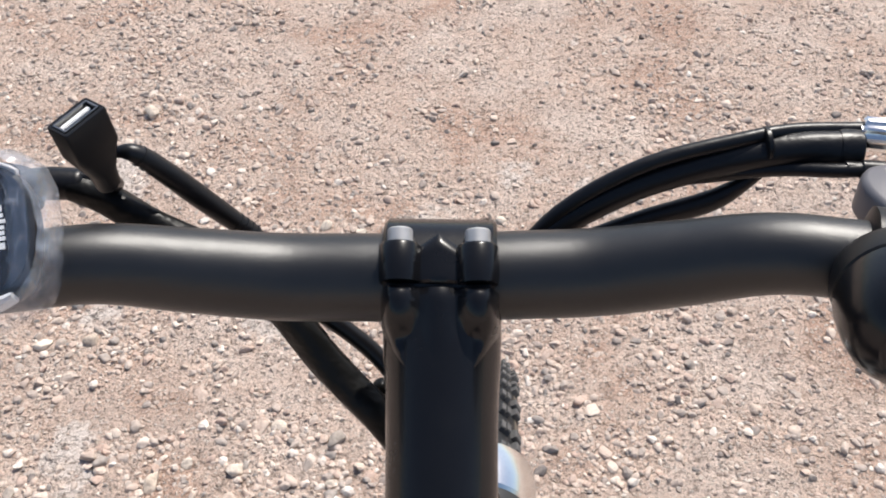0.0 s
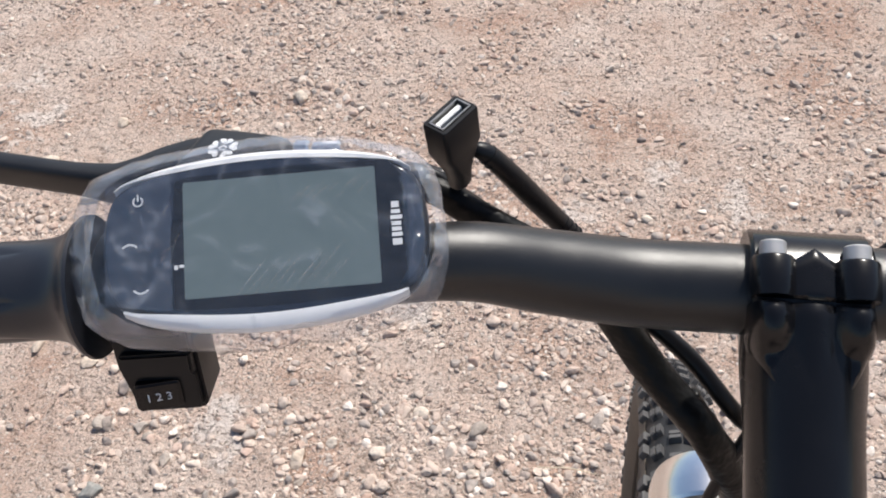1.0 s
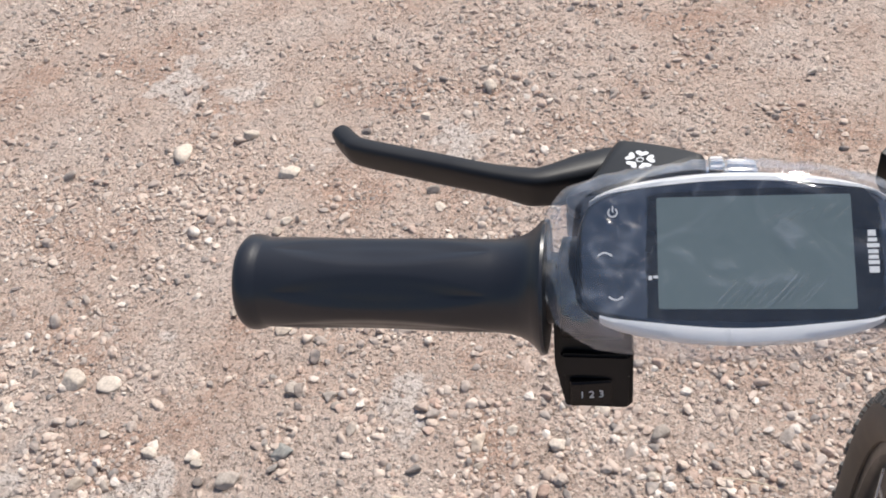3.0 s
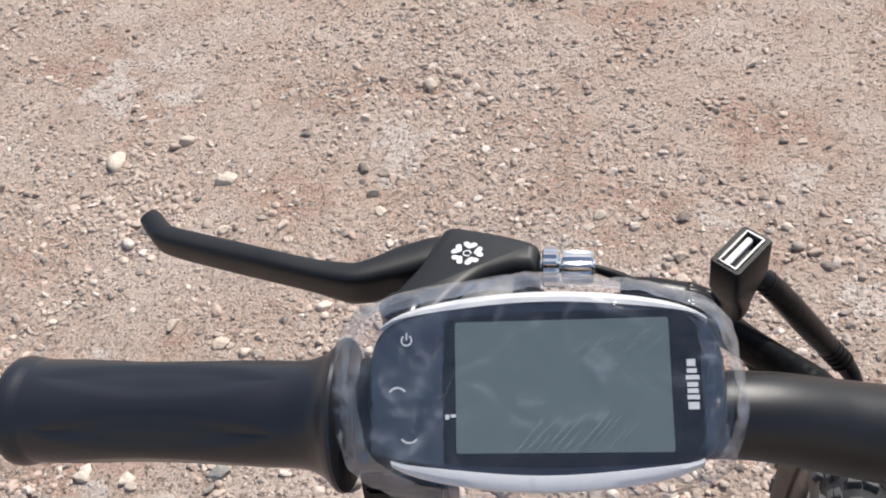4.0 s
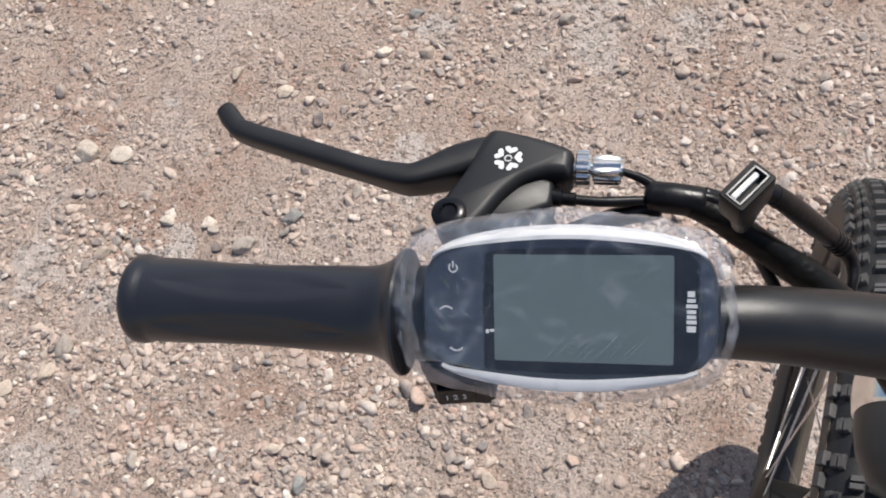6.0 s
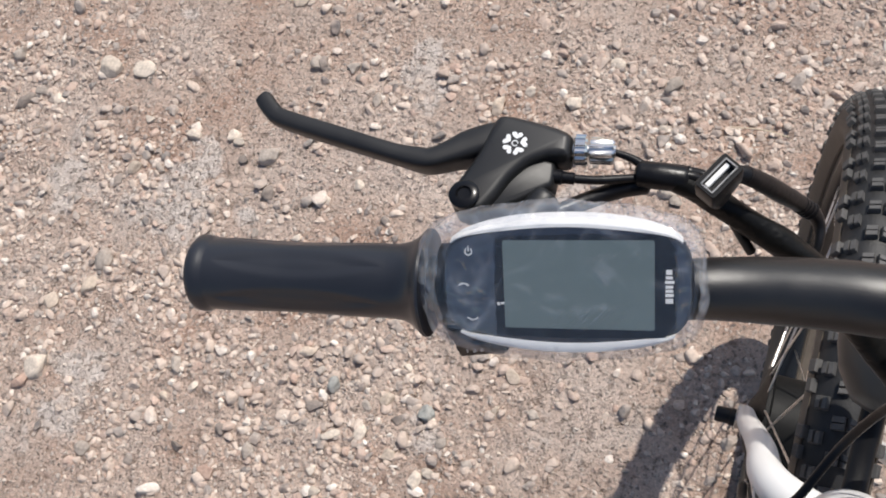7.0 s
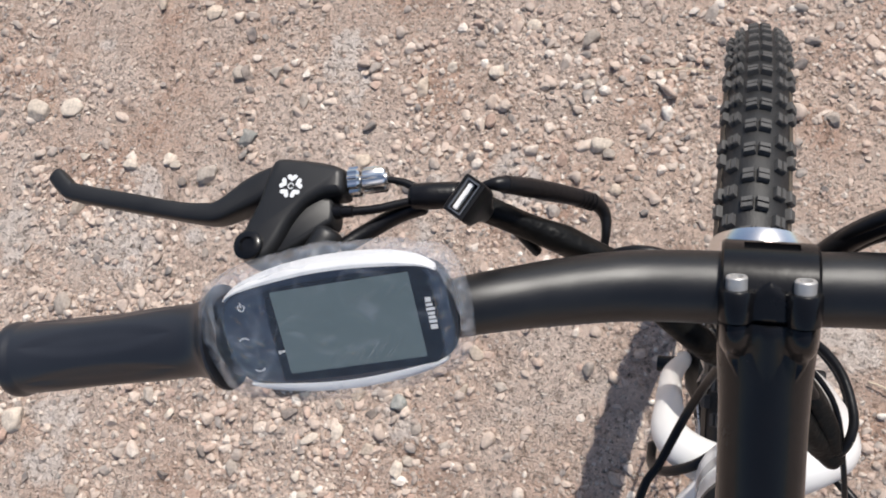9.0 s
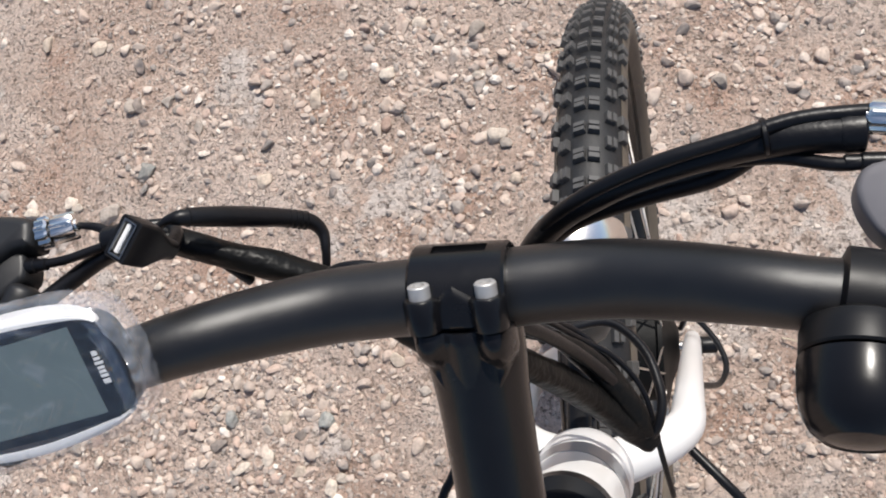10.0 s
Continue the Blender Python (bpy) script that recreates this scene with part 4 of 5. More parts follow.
def brake_lever(flip):
    lv = thing("brake_lever", "matt black brake lever with white mark and chrome adjuster", "brake lever", "brake levers")
    mir = Matrix.Translation((-0.0138, 0.0115, 0.0105)) @ Matrix.Diagonal((-1, 1, 1, 1)) if flip else Matrix.Translation((-0.0006, 0.0012, 0.0028))
    upper = [(-0.1824, 0.0316), (-0.171, 0.0327), (-0.1585, 0.0314), (-0.1528, 0.0294), (-0.1514, 0.0245), (-0.1518, 0.0196), (-0.1590, 0.0180), (-0.1655, 0.0140), (-0.1702, 0.0070), (-0.1735, -0.0015), (-0.177, -0.0080), (-0.182, -0.0104), (-0.1868, -0.0098), (-0.1901, -0.0062), (-0.1908, -0.001), (-0.1886, 0.0062), (-0.1858, 0.015)]
    lower = [(-0.172, 0.019), (-0.1585, 0.0192), (-0.1558, 0.0165), (-0.1552, 0.009), (-0.160, 0.0045), (-0.168, -0.002), (-0.177, -0.006), (-0.181, 0.002)]
    low, nip = 0.0, (-0.157, 0.0138, LZ - 0.0072)
    if flip:
        lower = [(-0.172, 0.019), (-0.1585, 0.0192), (-0.1365, 0.0150), (-0.1318, 0.0085), (-0.133, 0.0005), (-0.139, -0.008), (-0.16, -0.014), (-0.177, -0.006), (-0.181, 0.002)]
        low, nip = 0.0035, (-0.1385, 0.0158, LZ - 0.0105)
    h = part("housing", rounded_body(upper, [(-0.013, 0.0014), (-0.0115, 0.0), (-0.0042, 0.0), (-0.0022, 0.0004), (-0.0009, 0.0012), (-0.0001, 0.0022), (0.0003, 0.0034)]), LEVER_M, lv, "matt black lever housing", True, mir)
    part("lower_housing", rounded_body(lower, [(-0.0155 - low, 0.001), (-0.0145 - low, 0.0), (-0.0062 - low, 0.0), (-0.0045 - low, 0.0006), (-0.0036 - low, 0.0018)]), GUARD_M if flip else LEVER_M, h, "grey plastic lower housing" if flip else "", True, mir)
    arm = tube([(-0.157, 0.005, LZ - 0.008), (-0.161, -0.006, LZ - 0.008), (-0.165, -0.02, LZ - 0.004)], [0.006, 0.0065, 0.007], 16, 5)
    part("bracket", arm, LEVER_M, lv, "", True, mir)
    part("clamp", lathe([(0.0111, -0.006), (0.0136, -0.0052), (0.0136, 0.0052), (0.0111, 0.006)], 28, mir @ aim((-0.1655, -0.0333, 1.0755), (0.98, 0.2, 0), (0, 0, 1))), LEVER_M, lv)
    blade = [(-0.176, 0.0265, 0.0045), (-0.1825, 0.0245, 0.0062), (-0.1875, 0.0215, 0.0068), (-0.192, 0.0185, 0.0068), (-0.1975, 0.0143, 0.0056), (-0.2035, 0.0105, 0.0049), (-0.2085, 0.0096, 0.0048), (-0.2205, 0.0098, 0.0041), (-0.2463, 0.0125, 0.0042), (-0.2707, 0.0152, 0.0042), (-0.2762, 0.0174, 0.0043), (-0.2812, 0.0212, 0.0042), (-0.2832, 0.0224, 0.0036)]
    bl, rows = bmesh.new(), []
    line = spline([Vector((x, y, r)) for x, y, r in blade], 8)
    for i, c in enumerate(line):
        k = i / (len(line) - 1)
        d = (line[min(i + 1, len(line) - 1)] - line[max(i - 1, 0)])
        n = Vector((-d.y, d.x, 0)).normalized()
        r = c.z * (1 if 0 < i < len(line) - 1 else 0.6)
        tall = r * (1.08 + 0.34 * math.sin(math.pi * min(1, k * 1.12)))
        top = LZ - 0.0010 - 0.0004 * k
        row = []
        for j in range(24):
            t = 2 * math.pi * j / 24
            ct, st = math.cos(t), math.sin(t)
            u, v = math.copysign(abs(ct) ** 0.62, ct), math.copysign(abs(st) ** 0.62, st)
            row.append(bl.verts.new(Vector((c.x, c.y, 0)) + n * r * u * (0.82 + 0.18 * v) + Vector((0, 0, top - tall + tall * v))))
        rows.append(row)
    for r0, r1 in zip(rows, rows[1:]):
        for j in range(24):
            bl.faces.new((r0[j], r0[(j + 1) % 24], r1[(j + 1) % 24], r1[j]))
    bl.faces.new(rows[0][::-1])
    bl.faces.new(rows[-1])
    bmesh.ops.recalc_face_normals(bl, faces=bl.faces)
    part("blade", bl, LEVER_M, lv, "curved black lever blade with a hooked tip", True, mir)
    part("pivot_bolt", lathe([(0.0058, -0.002), (0.0058, 0.0012), (0.0050, 0.0019), (0.0030, 0.0021), (0.0024, 0.0012), (0.0001, 0.0011)], 24, mir @ Matrix.Translation((-0.1848, -0.0038, LZ + 0.0003))), GLOSS_M, lv, "glossy black pivot bolt")
    ax = aim((-0.1522, 0.0253, LZ - 0.0062), (0.98, 0.17, 0), (0, 0, 1))
    ridged = bmesh.new()
    for z0, z1, r, teeth in ((0.0012, 0.0062, 0.0061, 12), (0.0068, 0.0160, 0.0051, 10)):
        n = teeth * 4
        ring0 = []
        for z, k in ((z0, 0.9), (z0 + 0.0005, 1), (z1 - 0.0008, 1), (z1, 0.86)):
            ring0.append([ridged.verts.new((r * k * (1 - 0.1 * (j % 4 in (2, 3))) * math.cos(2 * math.pi * j / n), r * k * (1 - 0.1 * (j % 4 in (2, 3))) * math.sin(2 * math.pi * j / n), z)) for j in range(n)])
        for a, b in zip(ring0, ring0[1:]):
            for j in range(n):
                ridged.faces.new((a[j], a[(j + 1) % n], b[(j + 1) % n], b[j]))
        ridged.faces.new(ring0[0][::-1])
        ridged.faces.new(ring0[-1])
    lathe([(0.0026, -0.002), (0.0026, 0.0165)], 16, None, ridged)
    part("adjuster", ridged, CHROME_M, lv, "chrome ridged cable adjuster", True, mir @ ax)
    part("switch_nipple", lathe([(0.0029, -0.002), (0.0029, 0.004), (0.0023, 0.0045), (0.0023, 0.0085), (0.0016, 0.009)], 18, mir @ aim(nip, (1, 0.08, 0), (0, 0, 1))), CABLE_M, lv, "black wire boot of the brake switch")
    c = Vector((-0.1723, 0.0208, LZ + 0.00034))
    for k in range(5):
        a = 2 * math.pi * k / 5 + math.pi / 2
        for sg in (-1, 1):
            o = [(0.0019, 0.0), (0.0038, 0.0), (0.0044, 0.0004 * sg), (0.0047, 0.0011 * sg), (0.0045, 0.0018 * sg), (0.0038, 0.0022 * sg), (0.0030, 0.0017 * sg)]
            pts = [(c.x + x * math.cos(a) - y * math.sin(a), c.y + x * math.sin(a) + y * math.cos(a)) for x, y in o]
            part("petal", prism(pts, c.z, c.z + 0.00015), PRINT_M, h, "white printed petal", False, mir)
    part("petal_ring", prism(arc_strip(c.x, c.y, 0.0011, 0.0004, 0, 330), c.z, c.z + 0.00015), PRINT_M, h, "", False, mir)


brake_lever(False)
brake_lever(True)


# ---- speed switch ----
def speed_switch():
    sw = thing("speed_switch", "black three-speed rocker switch clamped beside the grip", "switch")
    c = Vector((-0.1755, -0.0348, 1.0755))
    ax = Vector((0.98, 0.2, 0)).normalized()
    up = -Vector((0.05, -0.24, -0.97)).normalized()
    side = (ax - up * ax.dot(up)).normalized()
    nor = side.cross(up).normalized()
    part("clamp_ring", lathe([(0.0112, -0.0095), (0.0148, -0.0085), (0.0148, 0.0085), (0.0112, 0.0095)], 30, aim(c, ax, (0, 0, 1))), PLASTIC_M, sw)
    m = Matrix(((side.x, up.x, nor.x, c.x), (side.y, up.y, nor.y, c.y), (side.z, up.z, nor.z, c.z), (0, 0, 0, 1)))
    m = m @ Matrix.Translation((0, 0, -0.002))
    body = [(-0.0112, -0.004), (0.0112, -0.004), (0.0112, -0.0175), (0.0118, -0.0185), (0.0118, -0.0368), (0.0105, -0.0384), (-0.0065, -0.0384), (-0.0085, -0.0368), (-0.0112, -0.0235)]
    b = part("body", prism(body, -0.009, 0.0085, 0.0012, 2), PLASTIC_M, sw, "black switch body", True, m)
    part("step", box(0.020, 0.0075, 0.0035, Matrix.Translation((0.0008, -0.0212, 0.0095)), 0.0008), PLASTIC_M, b, "", True, m)
    part("frame", prism(rounded(0.019, 0.0125, 0.0014), 0.0083, 0.0094, 0.0003), PLASTIC_M, b, "", True, m @ Matrix.Translation((0.0012, -0.0312, 0)))
    tilt = m @ Matrix.Translation((-0.0006, -0.0312, 0.0094)) @ pose(0, 0, 0, 0, 9, 0)
    rock = part("rocker", prism(rounded(0.0125, 0.0088, 0.001), -0.002, 0.0022, 0.0006), GLOSS_M, sw, "black rocker marked one two three", True, tilt)
    curve = bpy.data.curves.new("digits", "FONT")
    curve.body, curve.size, curve.align_x, curve.align_y, curve.extrude = "1 2 3", 0.0036, "CENTER", "CENTER", 0.00005
    spare = bpy.data.objects.new("digits", curve)
    me = bpy.data.meshes.new_from_object(spare)
    bpy.data.objects.remove(spare)
    me.name = "digits"
    me.transform(tilt @ Matrix.Translation((0, 0, 0.0024)))
    me.materials.append(PRINT_M)
    ob = new("digits", me)
    ob.parent = rock
    tagged(ob, "white printed digits 1 2 3")


speed_switch()


# ---- bell ----
def bell():
    bl = thing("bicycle_bell", "black round bicycle bell on a black clamp ring", "bell")
    c = Vector((0.1185, -0.0118, 1.0765))
    part("clamp_ring", lathe([(0.0112, -0.008), (0.0138, -0.007), (0.0138, 0.007), (0.0112, 0.008)], 28, aim(c, (0.98, -0.2, 0), (0, 0, 1))), PLASTIC_M, bl)
    out = Vector((-0.1, -0.86, 0.18)).normalized()
    m = aim(c + Vector((-0.004, -0.008, 0.003)), out, (1, 0, 0))
    part("base", lathe([(0.0105, -0.002), (0.0142, 0.0), (0.0152, 0.003), (0.0152, 0.0085), (0.0146, 0.0092)], 36, m), PLASTIC_M, bl)
    part("dome", lathe([(0.0145, 0.0098), (0.0155, 0.0104), (0.0157, 0.013), (0.0155, 0.0195), (0.0147, 0.0248), (0.0124, 0.0290), (0.0092, 0.0316), (0.0086, 0.0312), (0.004, 0.0322), (0.0001, 0.0323)], 40, m), GLOSS_M, bl, "glossy black dome")
    part("striker", box(0.0105, 0.004, 0.012, m @ Matrix.Translation((0.004, -0.0165, 0.018)), 0.001), PLASTIC_M, bl, "black thumb striker")


bell()


# ---- usb socket and wiring ----
def usb_socket():
    us = thing("usb_socket", "black charging socket with a bare metal slot on a lead", "socket")
    a, b = Vector((-0.1010, 0.0068, 1.1012)), Vector((-0.0938, 0.0188, 1.1030))
    top = (a + b) / 2
    long = (b - a).normalized()
    axis = (Vector((-0.0965, 0.0165, 1.0775)) - top)
    axis = -(axis - long * axis.dot(long)).normalized()
    m = aim(top, axis, long) @ Matrix.Diagonal((0.88, 0.88, 0.88, 1))
    w, h = 0.0164, 0.0098
    casing = shell([(rounded(0.008, 0.006, 0.0025), -0.030), (rounded(0.009, 0.0075, 0.003), -0.0235), (rounded(w * 0.86, h * 0.92, 0.0026), -0.0165), (rounded(w, h, 0.0015), -0.0125), (rounded(w, h, 0.0012), -0.0005), (rounded(w * 0.96, h * 0.93, 0.001), 0.0), (rounded(0.0142, 0.0066, 0.0006), 0.0), (rounded(0.0142, 0.0066, 0.0006), -0.003)])
    part("casing", casing, PLASTIC_M, us, "black plastic casing", True, m)
    metal = bmesh.new()
    for x, y, sx, sy in ((0, 0.0027, 0.0138, 0.0006), (0, -0.0027, 0.0138, 0.0006), (0.0066, 0, 0.0006, 0.006), (-0.0066, 0, 0.0006, 0.006)):
        box(sx, sy, 0.008, Matrix.Translation((x, y, -0.0036)), 0.0001, metal)
    part("slot", metal, USB_M, us, "bare metal slot", False, m)
    part("tongue", box(0.0116, 0.0019, 0.007, Matrix.Translation((0, 0.0009, -0.0042)), 0.0003), USBW_M, us, "white contact tongue", False, m)
    part("lead", tube([m @ Vector((0, 0, -0.029)), (-0.0985, 0.0235, 1.0705), (-0.1035, 0.028, 1.068), (-0.110, 0.0275, 1.0705)], [0.003, 0.0024, 0.0022, 0.0022], 14, 6), CABLE_M, us)


usb_socket()


def cable(name, label, points, radii, group="", wobble=0.0, mat=None, sides=14):
    ob = part(name, tube(points, radii, sides, 8, wobble=wobble), mat or CABLE_M)
    return tagged(ob, label, "cable", group)


HB = "handlebar cables"
cable("brake_cable", "thin black brake cable from the chrome adjuster", [(-0.1375, 0.0290, 1.0726), (-0.130, 0.0280, 1.0716), (-0.1235, 0.0255, 1.0710), (-0.115, 0.0245, 1.071), (-0.1065, 0.0258, 1.070), (-0.097, 0.0225, 1.062), (-0.082, 0.012, 1.045)], [0.0012, 0.0016, 0.002, 0.002, 0.002, 0.002, 0.002], HB)
cable("switch_wire", "thin black wire from the brake switch", [(-0.1505, 0.0155, 1.0716), (-0.141, 0.0172, 1.0708), (-0.130, 0.0208, 1.0695), (-0.1235, 0.0225, 1.069)], 0.0017, HB)
cable("display_lead", "black sleeved lead from under the display", [(-0.153, 0.003, 1.066), (-0.1445, 0.0105, 1.064), (-0.134, 0.0175, 1.064), (-0.1235, 0.021, 1.066)], 0.0034, HB, 0.06)
cable("cable_tie_sleeve", "black shrink sleeve round the brake cable and wires", [(-0.1262, 0.0238, 1.069), (-0.119, 0.0242, 1.0695), (-0.1105, 0.0252, 1.0685)], [0.0052, 0.0052, 0.005], HB, 0.05)
cable("taped_cable", "thick black taped cable behind the handlebar", [(-0.113, 0.0245, 1.0685), (-0.104, 0.0235, 1.065), (-0.0966, 0.0217, 1.0612), (-0.083, 0.0183, 1.0549), (-0.0692, 0.0153, 1.0472), (-0.052, 0.010, 1.0345), (-0.0320, -0.0025, 1.0130), (-0.017, -0.0095, 0.9975), (0.0, -0.0075, 0.957), (0.019, -0.014, 0.90), (0.037, -0.026, 0.869), (0.047, -0.034, 0.857)], [0.0048, 0.005, 0.005, 0.005, 0.0055, 0.0056, 0.0056, 0.006, 0.0066, 0.0072, 0.0072, 0.0062], HB, 0.16, TAPE_M, 20)
cable("spare_wire", "black wire lying beside the cable bundle", [(-0.060, 0.0115, 1.0390), (-0.044, 0.0140, 1.029), (-0.025, 0.0095, 1.015), (-0.010, 0.001, 1.001), (0.006, 0.004, 0.975), (0.022, 0.0, 0.92), (0.036, -0.012, 0.885), (0.046, -0.03, 0.862)], 0.0030, HB, 0.05)
usb_lead = cable("usb_lead", "black plug lead with ribbed ends looping from the socket", [(-0.1005, 0.0235, 1.079), (-0.096, 0.025, 1.081), (-0.0905, 0.0262, 1.0795), (-0.084, 0.029, 1.070), (-0.0776, 0.0316, 1.0595), (-0.070, 0.0342, 1.048), (-0.0635, 0.0352, 1.0395), (-0.0595, 0.032, 1.035), (-0.0585, 0.025, 1.033), (-0.0595, 0.017, 1.029)], [0.0014, 0.0017, 0.003, 0.0036, 0.0037, 0.0035, 0.0031, 0.0024, 0.0018, 0.0016], HB, 0.05)
for k in range(4):
    for a, b, t0, r in (((-0.0905, 0.0262, 1.0795), (-0.084, 0.029, 1.070), 0.1, 0.0034), ((-0.070, 0.0342, 1.048), (-0.0635, 0.0352, 1.0395), 0.25, 0.0036)):
        a, b = Vector(a), Vector(b)
        part("rib", lathe([(r * 0.8, -0.0005), (r, -0.0003), (r, 0.0003), (r * 0.8, 0.0005)], 18, aim(a.lerp(b, t0 + 0.22 * k), b - a)), CABLE_M, usb_lead)
cable("bar_wire", "thin black wire just showing over the handlebar", [(-0.060, 0.013, 1.036), (-0.048, 0.0155, 1.042), (-0.036, 0.015, 1.042), (-0.026, 0.011, 1.034)], 0.0022, HB)
right = [(0.006, 0.004, 1.005), (0.018, 0.018, 1.0335), (0.033, 0.0257, 1.0515), (0.058, 0.0318, 1.0652), (0.086, 0.0358, 1.0728), (0.104, 0.0372, 1.0756), (0.1195, 0.0366, 1.0765)]
sleeve = cable("right_cable_sleeve", "thick black sleeve with cables arching over the bar", right, [0.0046, 0.0047, 0.0045, 0.0044, 0.0047, 0.0057, 0.0060], HB, 0.08)
part("mouth", lathe([(0.0058, -0.004), (0.0061, -0.002), (0.0062, 0.0022), (0.0057, 0.0026), (0.0054, 0.0012)], 24, aim(right[-1], (1, 0, -0.05))), CABLE_M, sleeve, "open end of the sleeve")
part("seam", lathe([(0.0050, -0.0010), (0.00565, -0.0005), (0.00565, 0.0005), (0.0050, 0.0010)], 24, aim((0.0955, 0.0373, 1.0773), (1, 0.09, 0.07))), CABLE_M, sleeve)
cable("switch_wire", "thin black wire from the brake switch", [(0.066, 0.0332, 1.0665), (0.080, 0.0335, 1.0685), (0.0988, 0.0325, 1.072), (0.114, 0.0277, 1.0755), (0.124, 0.0275, 1.0765)], 0.0021, HB)
cable("right_brake_cable", "black brake cable arching beside the sleeve", [(x + 0.002, y + 0.003 - 0.5 * k, z + 0.003 + k) for (x, y, z), k in zip(right, (0.0, 0.002, 0.004, 0.0048, 0.0034))] + [(0.104, 0.0405, 1.0802), (0.1195, 0.0408, 1.0805), (0.128, 0.0400, 1.0812)], 0.0024, HB)
cable("right_wire", "thin black wire sagging below the sleeve", [(0.02, 0.016, 1.036), (0.036, 0.0255, 1.044), (0.06, 0.0300, 1.053), (0.082, 0.0325, 1.060), (0.097, 0.0355, 1.070), (0.106, 0.0375, 1.0735)], [0.0026, 0.0026, 0.0032, 0.0034, 0.0015, 0.0015], HB)
cable("taped_cable", "black taped cable beside the stem", [(-0.022, 0.006, 1.0), (-0.006, 0.006, 0.965), (0.008, 0.008, 0.93), (0.02, 0.003, 0.905), (0.031, -0.007, 0.89), (0.041, -0.02, 0.876), (0.047, -0.031, 0.866)], [0.0026, 0.0028, 0.003, 0.0058, 0.0062, 0.0056, 0.003], HB, 0.16, TAPE_M, 20)
cable("thin_wire", "thin black wire beside the stem", [(-0.012, 0.01, 0.97), (0.004, 0.016, 0.93), (0.018, 0.012, 0.90), (0.034, 0.004, 0.885), (0.046, -0.012, 0.872), (0.052, -0.04, 0.855), (0.056, -0.06, 0.83)], 0.0015, HB)
cable("thin_wire", "thin black wire beside the stem", [(-0.012, 0.012, 0.96), (0.0, 0.019, 0.92), (0.014, 0.018, 0.893), (0.026, 0.008, 0.885), (0.038, -0.008, 0.875)], 0.0018, HB)
FB = "cables by the fork"
cable("front_brake_cable", "thin black cable looping down beside the stem", [(0.004, 0.004, 1.012), (-0.004, -0.006, 1.0), (-0.011, -0.012, 0.983), (-0.018, -0.018, 0.957), (-0.026, -0.030, 0.938), (-0.036, -0.051, 0.928), (-0.045, -0.070, 0.921), (-0.052, -0.12, 0.90)], 0.0021, FB)
cable("loop_cable", "black cable looped beside the head tube", [(0.0, 0.012, 0.90), (0.012, 0.020, 0.885), (0.031, 0.024, 0.875), (0.047, 0.010, 0.87), (0.054, -0.012, 0.87), (0.052, -0.026, 0.868), (0.046, -0.034, 0.860)], 0.0025, FB)
cable("loop_cable", "black cable looped at the fork leg", [(0.058, 0.100, 0.44), (0.066, 0.105, 0.47), (0.076, 0.096, 0.49), (0.0905, 0.073, 0.50), (0.0955, 0.052, 0.51), (0.088, 0.035, 0.53), (0.072, 0.028, 0.58)], 0.0026, FB)
cable("motor_cable", "thick black lead running back under the fork crown", [(0.05, -0.01, 0.70), (0.064, -0.028, 0.70), (0.09, -0.056, 0.70), (0.13, -0.10, 0.68)], 0.0032, FB)
cable("hose_band", "black cable bound round the white fork crown", [(-0.052, -0.026, 0.735), (-0.050, -0.040, 0.752), (-0.040, -0.045, 0.775), (-0.022, -0.040, 0.794), (-0.004, -0.026, 0.80)], 0.0032, FB)


# ---- ground, gravel and stones ----
build_ground()
AREA = (-3.3, 1.6, -0.9, 2.7)
pebble_field("grit", 37000, (0.0012, 0.0036, 1.8), 1, AREA, 11, "fine pale grit strewn over dry earth", 0.4, angular=True, cluster=0.5)
pebble_field("broken_gravel", 19000, (0.003, 0.0068, 2.0), 1, AREA, 14, "small angular grey and buff gravel on dry earth", 0.44, (0.5, 0.9), True, 0.8)
pebble_field("gravel", 12000, (0.004, 0.0102, 1.8), 2, AREA, 12, "worn grey, buff and pale gravel on dry earth", 0.42, cluster=0.9)
pebble_field("pebbles", 900, (0.008, 0.0138, 2.0), 3, AREA, 13, "scattered larger worn stones on dry earth", 0.42, cluster=0.9)
PALE = [(-1.309, 0.542, 0.0231), (-1.235, 0.551, 0.0169), (-1.394, 0.457, 0.0124), (-1.176, 0.452, 0.0101), (-1.069, 0.435, 0.0114), (-0.99, 0.453, 0.0113), (-0.975, 0.441, 0.0093), (-0.724, 0.408, 0.0104), (-0.771, 0.368, 0.0094), (-0.797, 0.288, 0.0085), (-1.176, -0.042, 0.0201), (-0.878, 0.0, 0.0088), (-0.534, 0.122, 0.0077), (-0.519, 0.105, 0.0077), (-0.621, -0.012, 0.012), (-0.575, 0.004, 0.012), (-0.632, -0.071, 0.0088), (-0.616, -0.1, 0.0111), (-0.467, -0.042, 0.0115), (-0.451, -0.025, 0.0084)]
PALE_FAR = [(-0.401, 0.634, 0.0145), (-0.244, 0.613, 0.0101), (-0.213, 0.501, 0.0134), (-0.349, 0.724, 0.0113), (-0.478, 0.641, 0.0093), (-1.473, 1.208, 0.0262), (-1.177, 1.196, 0.0207), (-1.109, 1.041, 0.0135), (-1.347, 1.312, 0.0208), (-0.793, 1.16, 0.0135), (-0.742, 1.068, 0.0104), (-0.94, 1.467, 0.0144), (-0.343, 1.217, 0.0114), (-0.27, 1.198, 0.0121), (0.013, 1.246, 0.0102), (-0.823, 1.614, 0.0196), (-0.504, 1.11, 0.0104), (-0.809, 0.881, 0.0145)]
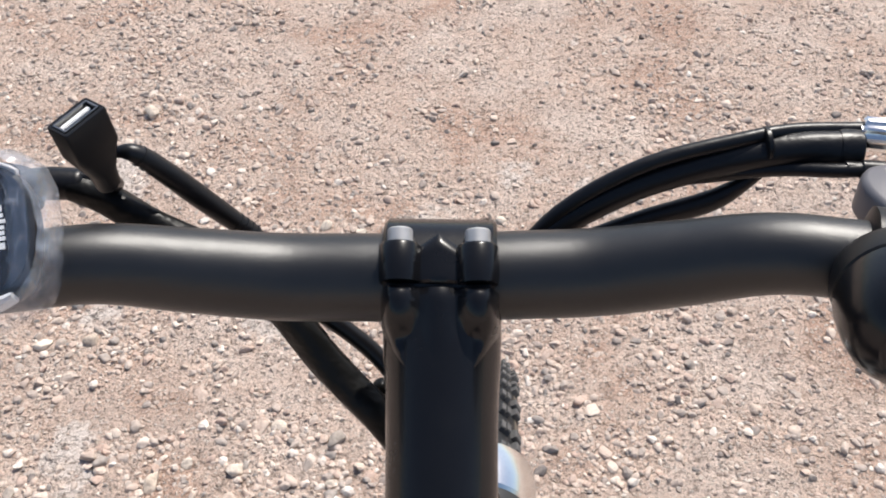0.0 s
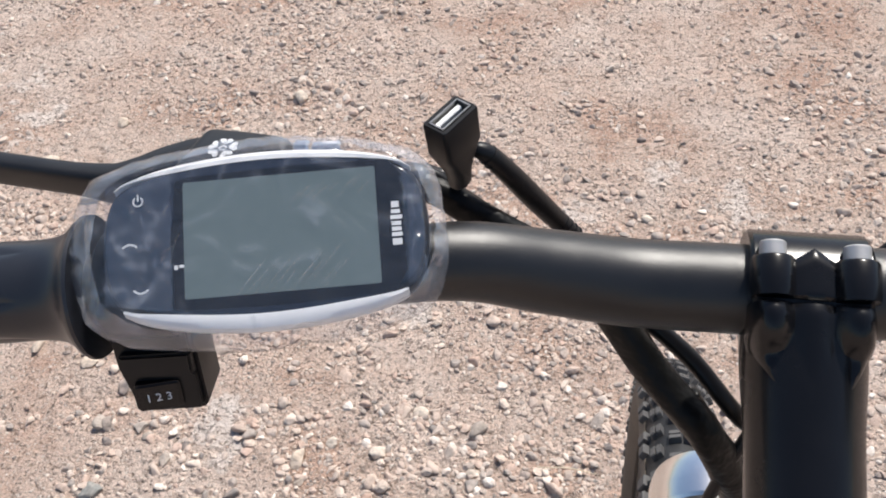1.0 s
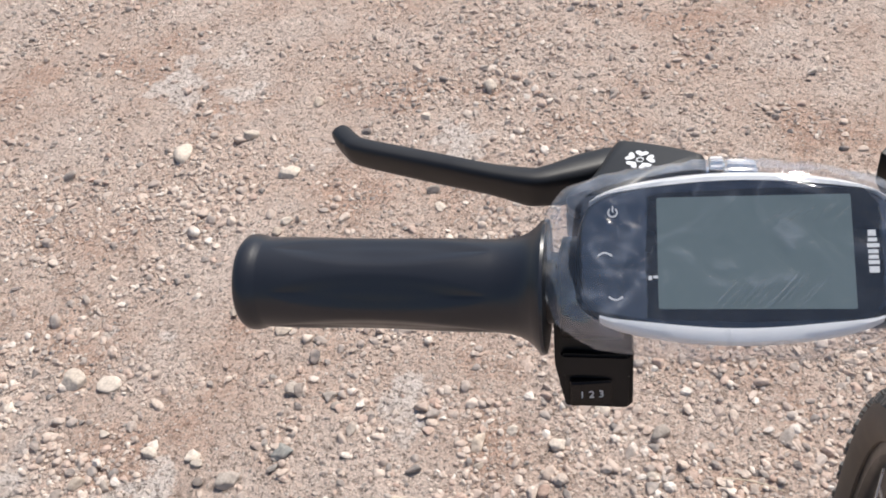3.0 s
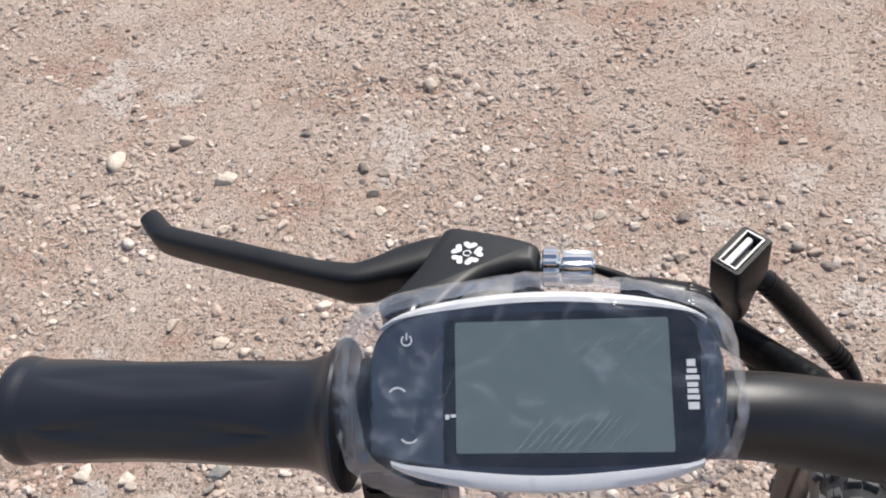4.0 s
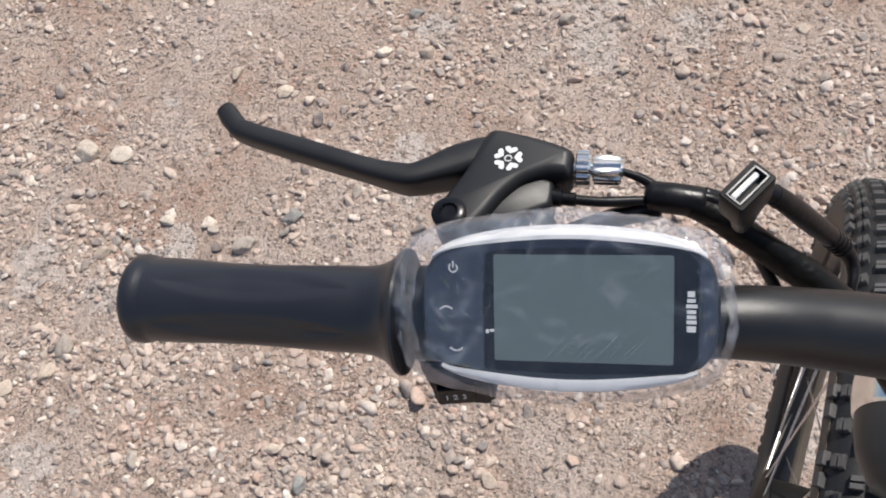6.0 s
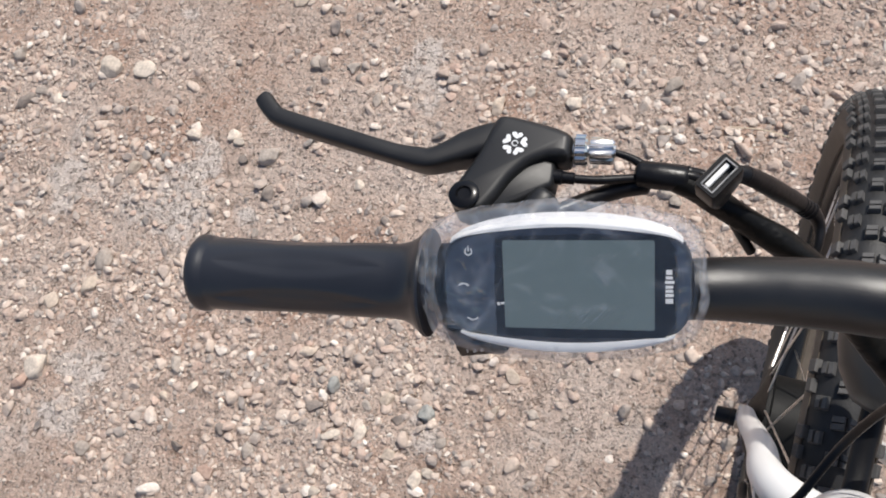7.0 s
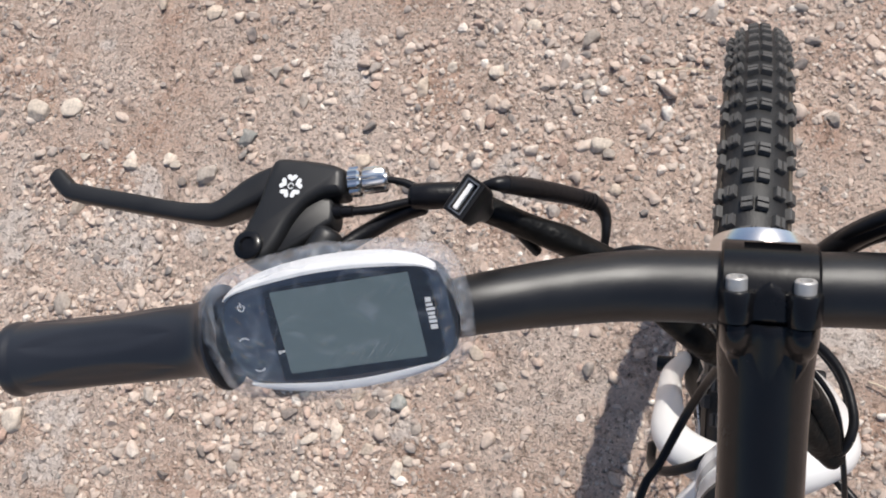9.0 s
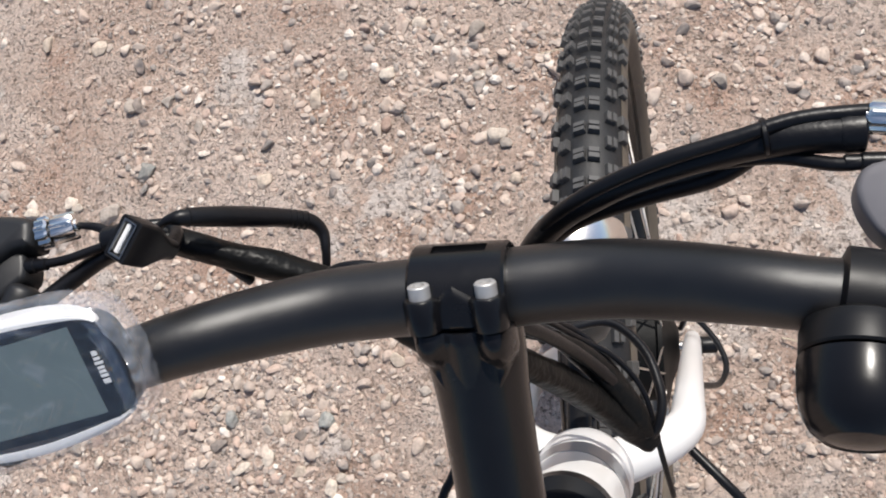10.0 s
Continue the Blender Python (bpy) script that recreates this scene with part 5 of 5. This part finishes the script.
BUFF = [(-1.149, 0.114, 0.0176), (-1.212, 0.073, 0.0149), (-0.922, -0.028, 0.0076), (-0.704, 0.105, 0.0132), (-0.549, 0.064, 0.0123), (-0.518, -0.016, 0.0102), (-0.548, -0.111, 0.0094), (-0.461, -0.091, 0.0103), (-0.511, 0.566, 0.0104), (-1.162, 0.351, 0.0135), (-0.368, 0.15, 0.013), (-0.379, 0.09, 0.0085), (-0.617, 0.464, 0.0149), (-0.527, 0.603, 0.0149), (-0.18, 0.422, 0.0092), (-1.084, 0.774, 0.0145), (-0.964, 0.75, 0.0156), (-1.238, 1.484, 0.0144), (-1.114, 1.004, 0.0135), (-0.826, 1.282, 0.0146), (-0.177, 1.13, 0.0132), (-0.072, 1.068, 0.0121), (-0.728, 0.895, 0.0145)]
REDDISH = [(-1.193, -0.075, 0.0137), (-0.439, -0.08, 0.0085), (-0.799, -0.121, 0.0128), (-0.399, 0.543, 0.0117), (-0.27, 0.474, 0.0117)]
GREY = [(-0.106, 0.593, 0.0101), (-0.813, 0.628, 0.0124), (-0.746, 0.572, 0.0113), (-0.789, 0.609, 0.0094), (-1.441, 0.466, 0.0146), (-1.528, 0.534, 0.0171), (-1.142, 0.169, 0.0197), (-0.91, 0.424, 0.0186), (-1.11, 0.358, 0.0127), (-0.878, 0.282, 0.0085), (-0.578, 0.048, 0.0085), (-0.923, 0.028, 0.0135), (-0.674, 0.08, 0.0097), (-1.03, -0.148, 0.0126), (-0.746, -0.071, 0.012), (-0.322, 0.098, 0.0092), (-0.446, 0.023, 0.0085), (-0.398, 0.002, 0.0084), (-0.195, 0.485, 0.0108), (-0.245, 0.693, 0.014), (-0.884, 0.624, 0.0167), (0.131, 0.55, 0.0134), (-0.83, 1.211, 0.0146), (-0.198, 1.104, 0.0113), (-0.486, 1.018, 0.0155)]
DARK = [(-0.873, 0.628, 0.0164), (-1.463, 0.44, 0.0146), (-1.186, 0.32, 0.0124), (-0.884, 0.356, 0.0123), (-0.956, 0.41, 0.0093), (-0.652, 0.353, 0.0085), (-0.663, 0.026, 0.0123), (-0.522, 0.039, 0.0094), (-0.804, -0.051, 0.012), (-0.867, -0.099, 0.0094), (-0.941, -0.143, 0.0088), (-0.88, 1.289, 0.0135), (-0.184, 1.239, 0.0133), (0.089, 1.153, 0.0121)]
BLUISH = [(-0.839, 0.495, 0.0177), (-0.642, 0.067, 0.0137), (-0.48, 0.059, 0.0145), (-0.78, 0.99, 0.0145)]
seed = 0
for spots, tone, words in ((PALE, (0.64, 0.565, 0.485), "nearly white worn stone on dry earth"), (PALE_FAR, (0.64, 0.565, 0.485), "nearly white worn stone on dry earth"), (BUFF, (0.54, 0.455, 0.375), "buff rounded stone bedded in dry earth"),
                           (REDDISH, (0.42, 0.29, 0.235), "reddish brown stone on dry earth"), (GREY, (0.37, 0.33, 0.295), "grey worn stone bedded in dry earth"), (DARK, (0.2, 0.175, 0.16), "dark grey-brown stone on dry earth"), (BLUISH, (0.25, 0.27, 0.265), "blue-grey flat stone on dry earth")):
    surface = stone_tones("stone_surface", tone)
    for x, y, size in spots:
        seed += 1
        rng = random.Random(seed)
        stone(x, y, size, (rng.uniform(0.95, 1.3), rng.uniform(0.72, 0.98), rng.uniform(0.5, 0.8), rng.uniform(0, 180)), surface, seed * 3.7, words)


def straw(a, b):
    """A thin dry stalk lying on the ground."""
    a, b = Vector((*a, height(*a) + 0.008)), Vector((*b, height(*b) + 0.008))
    mid = (a + b) / 2 + Vector((0.002, 0.003, 0.003))
    ob = part("straw", tube([a, mid, b], [0.0009, 0.0011, 0.0007], 8, 5), material("dry_straw", (0.62, 0.52, 0.38), 0.7, 0, 0.2, 90, 0.2, 500, 0.0003))
    tagged(ob, "thin pale dry stalk lying on the gravel", "straw", "dry stalks")


straw((-0.142, 0.632), (-0.052, 0.63))
straw((0.182, 0.156), (0.217, 0.137))
